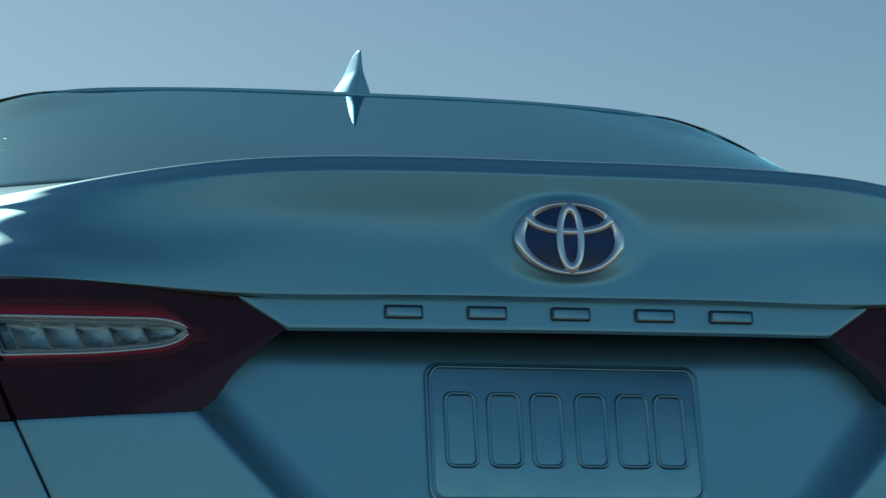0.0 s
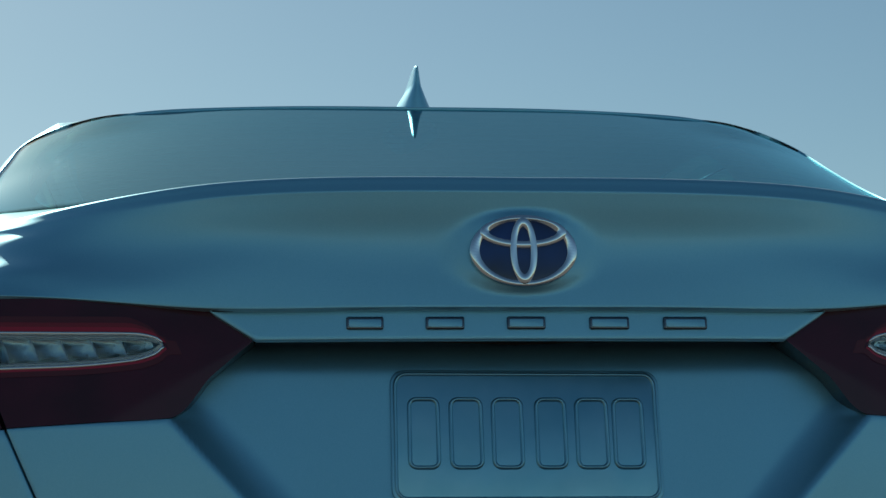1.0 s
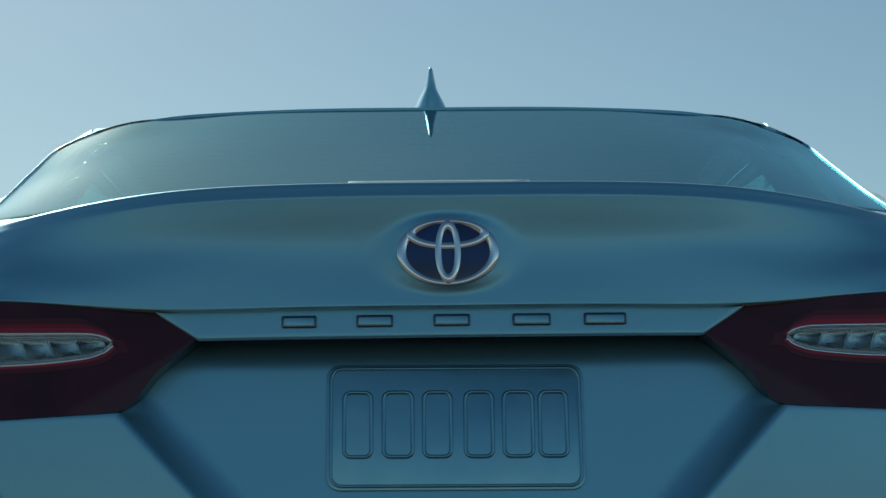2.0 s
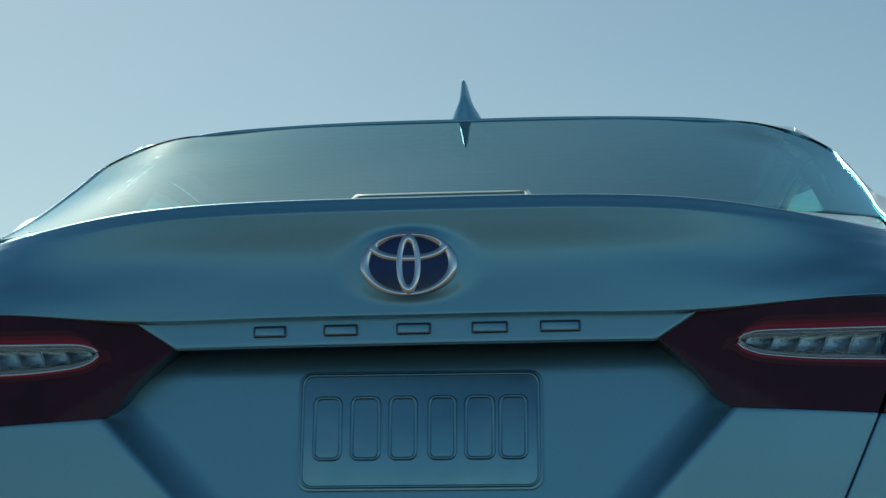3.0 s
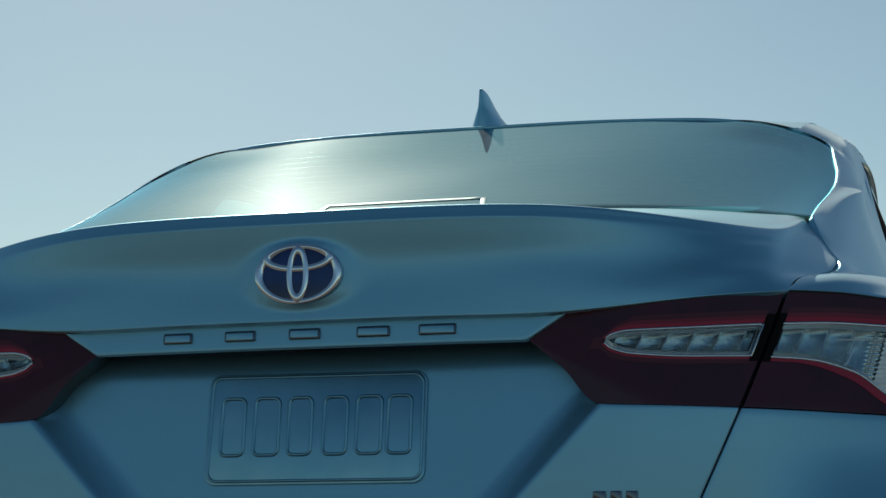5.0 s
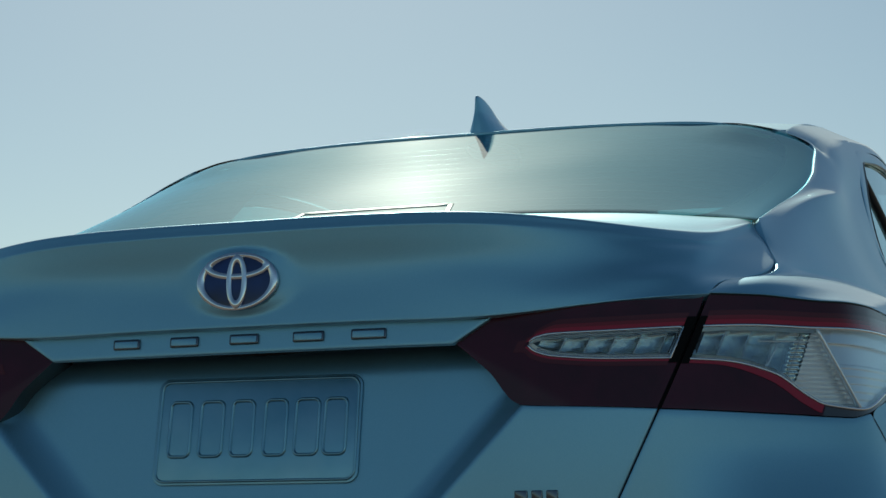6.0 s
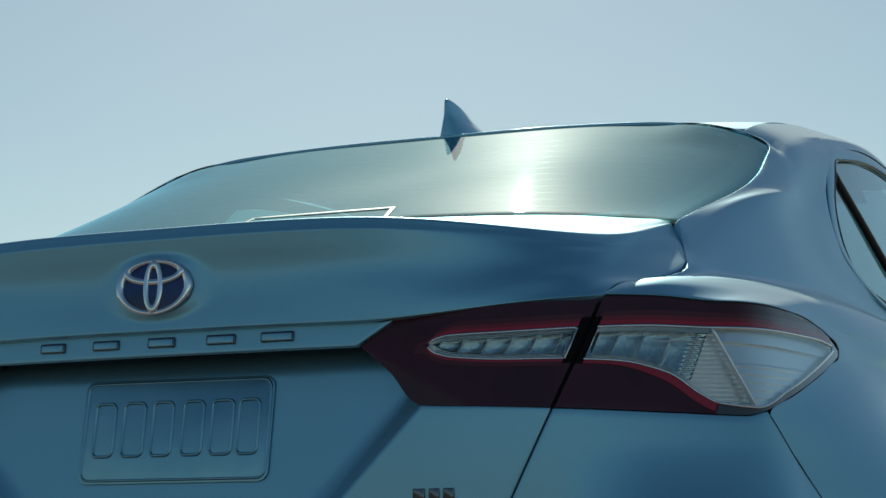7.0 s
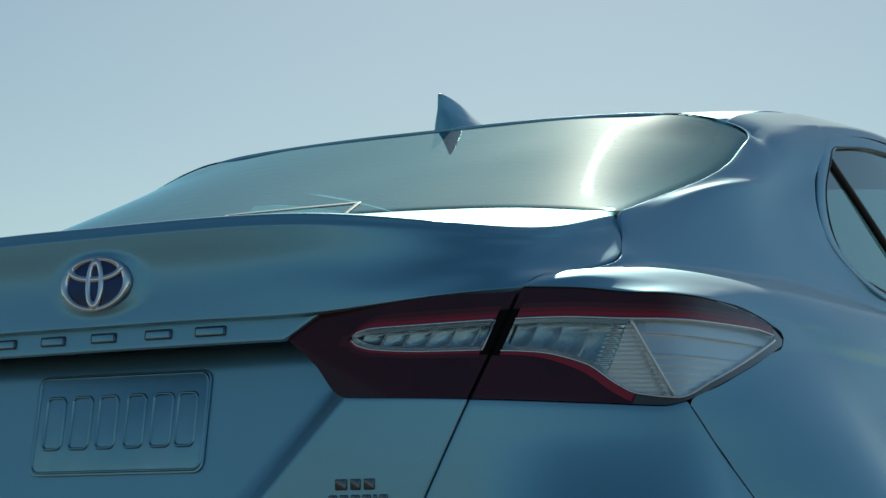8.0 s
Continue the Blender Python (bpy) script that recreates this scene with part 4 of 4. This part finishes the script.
for sgn, flip in PART_SIDES:
    m3 = np.array((sgn, 1, 1))
    door = new("rear_door")
    door.parent = car
    tagged(door, "silver rear door with a bright-edged window")
    # frame round the window
    rise = [p + np.array((0.0004, 0.0004, 0)) for p in sh[22:71:6, -1]]
    frame_out = fair([(0.847, 1.93, 1.017)] + rise + [(0.6905, 1.525, 1.4095), (0.6925, 1.64, 1.431), (0.700, 1.87, 1.457), (0.705, 2.15, 1.471), (0.705, 2.6, 1.468)], 120)
    tube("window_seal", (frame_out - np.array((0.003, 0, 0))) * m3, 0.0016, RUBBER, door, "black rubber seal", 8)
    inner = [(0.842, 1.95, 1.050), (0.822, 1.68, 1.064), (0.799, 1.50, 1.075), (0.785, 1.40, 1.088), (0.766, 1.312, 1.115), (0.750, 1.278, 1.162), (0.735, 1.288, 1.223), (0.718, 1.378, 1.312), (0.710, 1.435, 1.350), (0.704, 1.474, 1.373),
             (0.7025, 1.55, 1.390), (0.705, 1.67, 1.409), (0.711, 1.88, 1.433), (0.716, 2.15, 1.446), (0.716, 2.6, 1.443)]
    tube("window_strip", fair(inner, 110) * m3, 0.0022, BLACK, door, "black glass run", 8)
    fr = sheet([[tuple(p) for p in fair(frame_out, 13)], [tuple((a + b) / 2 + np.array((0.0015, 0, 0.0005))) for a, b in zip(fair(frame_out, 13), fair(inner, 13))], [tuple(p) for p in fair(inner, 13)]], 110, 4)
    panel("door_frame", sided(fr, flip), PAINT, door, "silver window frame", 0.005, (sgn, -0.3, 0.3))
    pane = sheet([[(0.800, 1.45, 1.060), (0.845, 2.2, 1.03), (0.848, 2.7, 1.02), (0.848, 3.05, 1.01)],
                  [(0.762, 1.26, 1.113), (0.790, 2.0, 1.18), (0.796, 2.6, 1.19), (0.796, 2.95, 1.17)],
                  [(0.728, 1.24, 1.232), (0.752, 2.0, 1.30), (0.757, 2.5, 1.31), (0.757, 2.85, 1.28)],
                  [(0.699, 1.41, 1.368), (0.713, 1.90, 1.432), (0.718, 2.4, 1.446), (0.716, 2.70, 1.42)]], 40, 8)
    pane_ob = panel("side_window", sided(pane - np.array((0.008, 0, 0)), flip), SIDE_GLASS, door, "tinted side window", 0.0, (sgn, 0, 0.2))
    pane_ob.visible_shadow = False
    bar = []
    for y, z in fair([(1.440, 1.352), (1.565, 1.262), (1.69, 1.165), (1.84, 1.06)], 16):
        far = ((pane[..., 1] - y) ** 2 + (pane[..., 2] - z) ** 2 + 1e-6) ** -2
        bar.append(((pane[..., 0] * far).sum() / far.sum() - 0.006, y, z))
    bar = np.array(bar)
    bar[:, 0] = np.polyval(np.polyfit(bar[:, 2], bar[:, 0], 1), bar[:, 2])
    tube("window_divider", bar * m3, 0.0085, BLACK, door, "black upright between the panes", 8)
    inner_belt = np.array([[(0.78, y, z) for y in np.linspace(1.8, 3.2, 8)] for z in (0.6, 0.85, 1.05)])
    panel("door_trim", inner_belt * m3, TRIM, door, "dark inner door trim", 0.0, (-sgn, 0, 0))
    tube("belt_seal", fair([(0.842, 1.97, 1.046), (0.846, 2.2, 1.038), (0.850, 2.7, 1.03)], 20) * m3, 0.006, BLACK, door, "", 6)
    edge0 = sh[-22:, -1]
    rail_in = fair([tuple(edge0[-1]), (0.641, 1.8, 1.491), (0.652, 2.2, 1.508), (0.638, 2.55, 1.490)], 30)
    rail_out = fair([tuple(edge0[0]), (0.6985, 1.85, 1.459), (0.7035, 2.2, 1.477), (0.700, 2.6, 1.472)], 30)
    rail = np.array([rail_out * (1 - f) + rail_in * f + (edge0[k] - edge0[0] * (1 - f) - edge0[-1] * f) for k, f in enumerate(np.linspace(0, 1, 22))])
    panel("roof_rail", sided(rail, flip), PAINT, car, "silver roof rail over the doors", 0.0, (sgn, 0, 1))
    skin = sheet([[(0.955, 2.2, 0.30), (0.95, 2.7, 0.30), (0.92, 3.4, 0.30), (0.90, 4.1, 0.32)], [(0.955, 2.2, 0.60), (0.95, 2.7, 0.6), (0.92, 3.4, 0.6), (0.89, 4.1, 0.6)],
                  [(0.908, 2.2, 0.945), (0.905, 2.7, 0.94), (0.895, 3.4, 0.88), (0.85, 4.1, 0.80)], [(0.855, 2.2, 1.01), (0.852, 2.7, 1.01), (0.83, 3.4, 0.97), (0.76, 4.1, 0.86)]], 40, 8)
    arched("door_skin", sided(skin, flip), 3.84, door, "silver door skin", sgn)

nose = sheet([[(-0.2, 2.55, 1.517), (0, 2.55, 1.520), (0.35, 2.55, 1.510), (0.64, 2.56, 1.484)], [(-0.22, 2.95, 1.24), (0, 2.93, 1.25), (0.4, 2.98, 1.23), (0.69, 3.05, 1.17)],
              [(-0.25, 3.32, 1.04), (0, 3.30, 1.045), (0.45, 3.36, 1.02), (0.80, 3.5, 0.95)]], 40, 8)[:, 8:]
nose[:, 0, 0] = 0
windscreen = panel("windscreen", whole(nose), SIDE_GLASS, car, "tinted windscreen", 0.004, (0, 1, 1))
windscreen.visible_shadow = False
hood = sheet([[(-0.25, 3.30, 1.042), (0, 3.29, 1.045), (0.45, 3.35, 1.018), (0.82, 3.45, 0.93)], [(-0.25, 3.8, 0.97), (0, 3.8, 0.975), (0.45, 3.8, 0.955), (0.84, 3.85, 0.86)],
              [(-0.25, 4.35, 0.80), (0, 4.37, 0.81), (0.45, 4.32, 0.79), (0.80, 4.15, 0.74)], [(-0.25, 4.66, 0.62), (0, 4.68, 0.62), (0.45, 4.60, 0.60), (0.86, 4.2, 0.55)],
              [(-0.25, 4.66, 0.28), (0, 4.68, 0.28), (0.45, 4.60, 0.28), (0.86, 4.2, 0.28)]], 40, 8)[:, 8:]
hood[:, 0, 0] = 0
panel("bonnet", whole(hood), PAINT, car, "silver bonnet and nose", 0.0, (0, 1, 1))

# cabin
cab = bmesh.new()
bmesh.ops.create_cube(cab, size=1, matrix=Matrix.LocRotScale((0, 2.2, 0.42), None, (1.6, 3.6, 0.36)))
part("floor_pan", cab, TRIM, car, "dark cabin floor and underbody")
shelf = np.array([[(x, y, 1.045 + 0.02 * (y - 0.4)) for x in np.linspace(-0.62, 0.62, 9)] for y in np.linspace(0.37, 1.05, 6)])
panel("rear_shelf", shelf, SHELF, car, "grey cloth parcel shelf", 0.01, (0, 0, 1))
seat = new("rear_seat")
seat.parent = car
tagged(seat, "dark cloth rear bench with three headrests")
bk = sheet([[(-0.62, 1.25, 0.60), (-0.3, 1.22, 0.60), (0.3, 1.22, 0.60), (0.62, 1.25, 0.60)], [(-0.62, 1.14, 0.9), (-0.3, 1.11, 0.9), (0.3, 1.11, 0.9), (0.62, 1.14, 0.9)],
            [(-0.58, 1.05, 1.09), (-0.3, 1.03, 1.10), (0.3, 1.03, 1.10), (0.58, 1.05, 1.09)], [(-0.58, 0.98, 1.06), (-0.3, 0.96, 1.06), (0.3, 0.96, 1.06), (0.58, 0.98, 1.06)]], 30, 6)
panel("seat_back", bk, CLOTH, seat, "", 0.02, (0, 1, 0))
for x in (-0.38, 0.0, 0.38):
    hr = rounded_block(0.24, 0.13, 0.09, 0.045, 5, 0.02)
    bmesh.ops.transform(hr, matrix=pose(x, 1.10, 1.14, -8), verts=hr.verts)
    part("headrest", hr, CLOTH, seat)

# high stop lamp behind the rear window
stop = new("high_stop_lamp")
stop.parent = car
tagged(stop, "pale-edged brake lamp housing behind the rear window")
ring = np.array([(-0.141, 0.437, 1.1420), (-0.1275, 0.511, 1.1735), (0.1275, 0.511, 1.1735), (0.141, 0.437, 1.1420)])
EDGE = material("pale_edge", (0.48, 0.62, 0.62), 0.5)


def on_window(x, y, lift):
    """A point of the rear window at x and y, raised by lift."""
    v = (y - g_base_y(abs(x))) / (g_top_y(abs(x)) - g_base_y(abs(x)))
    return glass(np.array([x]), v)[0] + np.array((0, -0.4 * lift, lift))


outer = [(-0.1455, 0.437), (-0.132, 0.5165), (0.132, 0.5165), (0.1455, 0.437)]
inner_ring = [(-0.1385, 0.437), (-0.1255, 0.5065), (0.1255, 0.5065), (0.1385, 0.437)]
for k in range(3):
    strip_g = np.array([[on_window(*(np.array(r[k]) * (1 - f) + np.array(r[k + 1]) * f), 0.0012) for f in np.linspace(0, 1, 14)] for r in (outer, inner_ring)])
    panel("edge", strip_g, EDGE, stop, "pale edge", 0.0008, (0, -0.4, 1), 0.0003)
body_g = np.array([[ring[0] * (1 - f) * (1 - u) + ring[1] * (1 - f) * u + ring[3] * f * (1 - u) + ring[2] * f * u - np.array((0, 0, 0.012)) for f in np.linspace(0, 1, 8)] for u in (0, 0.5, 1)])
panel("housing", body_g, TRIM, stop, "", 0.03, (0, -1, 1))

HEATER = material("heater_print", (0.10, 0.08, 0.07), 0.09, 1.0)
# heater lines on the rear window
for k in range(12):
    v = 0.10 + 0.068 * k
    ln = glass(np.linspace(-1, 1, 40) * (g_half(v) - 0.085), v) - np.array((0, 0.001, 0.004))
    tube("heater_line", ln, 0.00018, HEATER, rear_glass, "", 4)
# black border printed on the rear window, with wide round corners
border_x = curve1((0, 0.05, 0.225, 0.38, 0.55, 0.71, 0.86, 0.95, 1.0), (0.50, 0.560, 0.593, 0.607, 0.618, 0.622, 0.615, 0.590, 0.52))
bv = np.linspace(0, 1, 61)
for sgn in (1, -1):
    fr = np.array([glass(np.linspace(float(border_x(v)), g_half(v) - 0.001, 8), v) - np.array((0, 0, 0.005)) for v in bv])
    panel("glass_border", fr * np.array((sgn, 1, 1)), FRIT, rear_glass, "black printed border", 0.0, (0, -1, 1))

# ---------------------------------------------------------------- fin aerial
fin = bmesh.new()
rings = []
FIN_Z = (1.40, 1.43, 1.45, 1.458, 1.464, 1.470, 1.478, 1.486, 1.493, 1.4965, 1.498)
fin_front = curve1(FIN_Z, (1.40, 1.398, 1.394, 1.385, 1.362, 1.312, 1.268, 1.236, 1.205, 1.170, 1.135))
fin_half = curve1(FIN_Z, (0.046, 0.036, 0.0255, 0.0200, 0.0158, 0.0128, 0.0098, 0.0076, 0.0056, 0.0042, 0.002))
for z in np.linspace(1.40, 1.498, 30):
    y0 = 1.106 + 0.02 * max(0, z - 1.43) + 0.012 * max(0, (z - 1.494) / 0.004)
    y1, half = float(fin_front(z)), float(fin_half(z))
    ring = []
    for k in range(20):
        w = 2 * math.pi * k / 20
        cy, sx = math.cos(w), math.sin(w)
        ring.append(fin.verts.new((half * sx * (1 - 0.35 * max(cy, 0)), (y0 + y1) / 2 + (y1 - y0) / 2 * cy, z)))
    rings.append(ring)
for a, b in zip(rings, rings[1:]):
    for k in range(20):
        fin.faces.new((a[k], a[(k + 1) % 20], b[(k + 1) % 20], b[k]))
fin.faces.new(rings[-1])
part("fin_aerial", fin, PAINT, car, "silver shark-fin aerial on the roof")

# ---------------------------------------------------------------- emblem, strip badges, plate
ex, ez = EMBLEM
emb = new("emblem")
emb.parent = car
tagged(emb, "oval chrome emblem with a blue enamel ground")


def oval_ring(rx, rz, width, depth, y, cx=0.0, cz=0.0, n=64, taper=None):
    """A domed oval ring in the upright plane."""
    bm = bmesh.new()
    prof = [(0.0, 0.0), (0.03, 0.75), (0.13, 1.0), (0.87, 1.0), (0.97, 0.75), (1.0, 0.0)]
    rings = []
    for k in range(n):
        w = 2 * math.pi * k / n
        wd = width * (taper(w) if taper else 1.0)
        rings.append([bm.verts.new((ex + cx + (rx - wd * s) * math.cos(w), y - depth * h + 0.084 * (cz + (rz - wd * s) * math.sin(w)), ez + cz + (rz - wd * s) * math.sin(w))) for s, h in prof])
    for a, b in zip(rings, rings[1:] + rings[:1]):
        for i in range(len(prof) - 1):
            bm.faces.new((a[i], a[i + 1], b[i + 1], b[i]))
    bmesh.ops.recalc_face_normals(bm, faces=bm.faces)
    return bm


YE = -0.0630
disc = bmesh.new()
bmesh.ops.create_uvsphere(disc, u_segments=48, v_segments=20, radius=1, matrix=pose(ex, YE + 0.0005, ez, -4.8) @ Matrix.Diagonal((0.056, 0.0022, 0.037, 1)))
part("enamel", disc, BLUE, emb, "deep blue enamel dish")
part("outer_ring", oval_ring(0.0605, 0.0412, 0.0072, 0.006, YE + 0.002, taper=lambda w: 1.0 + 0.7 * math.cos(w) ** 2), CHROME, emb, "chrome oval ring")
part("upright_oval", oval_ring(0.0156, 0.0385, 0.0084, 0.0052, YE, taper=lambda w: 1.0 + 0.5 * abs(math.sin(w)) ** 5), CHROME, emb, "upright chrome oval")
part("level_oval", oval_ring(0.0490, 0.0185, 0.0092, 0.0048, YE, 0.0, 0.0205, taper=lambda w: 1.0 + 0.3 * abs(math.cos(w)) ** 3 - 0.5 * max(0, math.sin(w))), CHROME, emb, "level chrome oval")
back = bmesh.new()
bmesh.ops.create_cone(back, cap_ends=True, segments=64, radius1=1, radius2=1, depth=1, matrix=pose(ex, YE + 0.006, ez, -4.8) @ Matrix.Diagonal((0.0595, 0.010, 0.0402, 1)) @ pose(0, 0, 0, 90))
part("back_plate", back, BLACK, emb, "black backing")

strip = new("strip_badge")
strip.parent = car
tagged(strip, "row of five chrome bars on the strip")
# dark rims and paint-coloured faces stand in for sky mirrored in the chrome
for x, w in ((-0.178, 0.041), (-0.0895, 0.043), (0.0008, 0.043), (0.0945, 0.045), (0.181, 0.050)):
    y = float(np.interp(abs(x), (0, 0.2, 0.345), (-0.0475, -0.044, -0.0335)))
    bk = rounded_block(w, 0.0145, 0.0035, 0.0022, 3, 0.0014)
    bmesh.ops.transform(bk, matrix=pose(x, y, 0.9103, -7.4, 0, 2.0 * x / 0.2), verts=bk.verts)
    part("chrome_bar", bk, BADGE, strip)
    bk = rounded_block(w - 0.0055, 0.0088, 0.0006, 0.0015, 3, 0.0002)
    bmesh.ops.transform(bk, matrix=pose(x, y - 0.0035, 0.9103, -7.4, 0, 2.0 * x / 0.2), verts=bk.verts)
    part("bar_sky_tint", bk, PAINT, strip)

trimbadge = new("grade_badge")
trimbadge.parent = car
tagged(trimbadge, "two rows of small chrome bars on the lid")
for row, z, ws in ((0, 0.6885, (0.020, 0.017, 0.018)), (1, 0.667, (0.014, 0.014, 0.014, 0.014, 0.006, 0.014))):
    x = 0.378 - 0.009 * row
    for w in ws:
        P = rear(arc_of(x + w / 2), z)
        bk = rounded_block(w * 0.86, 0.0150, 0.003, 0.0018, 3, 0.0009)
        bmesh.ops.transform(bk, matrix=pose(P[0], P[1], P[2], 0, 0, 6), verts=bk.verts)
        part("badge_bar", bk, BADGE, trimbadge)
        x += w + 0.002

# number plate: embossed sheet with a raised rim; its characters are plain bars
plate = new("number_plate")
plate.parent = car
tagged(plate, "bare metal number plate with embossed bars, fixed in the lid recess")
PL = pose(0.0045, -0.0125, 0.7875, -10.6, 0.4, 0)
W, H, R = 0.304, 0.152, 0.016


def on_plate(bm):
    bmesh.ops.transform(bm, matrix=PL, verts=bm.verts)
    return bm


part("plate_sheet", on_plate(rounded_block(W, H, 0.0015, R, 8, 0.0006)), PLATE, plate, "brushed pale metal sheet")


def round_line(w, h, r, n=8):
    pts = []
    for cx, cz, a0 in ((w / 2 - r, h / 2 - r, 0), (-w / 2 + r, h / 2 - r, 90), (-w / 2 + r, -h / 2 + r, 180), (w / 2 - r, -h / 2 + r, 270)):
        pts += [(cx + r * math.cos(radians(a0 + 90 * k / n)), cz + r * math.sin(radians(a0 + 90 * k / n))) for k in range(n + 1)]
    return pts


def pressed(line, radius, height, closed=True):
    """A pressed bead along a closed line of the plate."""
    bm = bmesh.new()
    n = len(line)
    rings = []
    for k in range(n):
        (ax, az), (bx, bz) = line[k - 1], line[(k + 1) % n]
        t = Vector((bx - ax, bz - az)).normalized()
        nx, nz = -t.y, t.x
        x, z = line[k]
        rings.append([bm.verts.new((x + nx * o * radius, -0.0015 - height * h, z + nz * o * radius)) for o, h in ((-1, -0.2), (-0.5, 0.75), (0, 1), (0.5, 0.75), (1, -0.2))])
    for a, b in zip(rings, rings[1:] + rings[:1]):
        for i in range(4):
            bm.faces.new((a[i], a[i + 1], b[i + 1], b[i]))
    bmesh.ops.recalc_face_normals(bm, faces=bm.faces)
    return bm


part("rim_bead", on_plate(pressed(round_line(W - 0.010, H - 0.010, R - 0.003), 0.0024, 0.0024)), PLATE, plate)
for cx, w in ((-0.1155, 0.036), (-0.068, 0.038), (-0.0215, 0.036), (0.0275, 0.036), (0.074, 0.038), (0.1155, 0.036)):
    bar_line = [(x + cx, z + 0.003) for x, z in round_line(w - 0.004, 0.078, 0.008, 5)]
    part("pressed_bar", on_plate(pressed(bar_line, 0.0028, 0.0030)), PLATE, plate)

# ---------------------------------------------------------------- wheels
for x in (-0.80, 0.80):
    for y in (1.02, 3.84):
        wheel = new("wheel")
        wheel.parent = car
        bm = bmesh.new()
        prof = [(-0.10, 0.22), (-0.11, 0.30), (-0.085, 0.335), (0.085, 0.335), (0.11, 0.30), (0.10, 0.22)]
        rings = [[bm.verts.new((x + px, y + r * math.cos(w), 0.335 + r * math.sin(w))) for px, r in prof] for w in np.linspace(0, 2 * math.pi, 41)[:-1]]
        for a, b in zip(rings, rings[1:] + rings[:1]):
            for i in range(len(prof) - 1):
                bm.faces.new((a[i], a[i + 1], b[i + 1], b[i]))
        bmesh.ops.recalc_face_normals(bm, faces=bm.faces)
        part("tyre", bm, RUBBER, wheel)
        bm = bmesh.new()
        bmesh.ops.create_cone(bm, cap_ends=True, segments=40, radius1=0.225, radius2=0.225, depth=0.16, matrix=pose(x, y, 0.335, 0, 90, 0))
        part("rim", bm, SATIN, wheel)
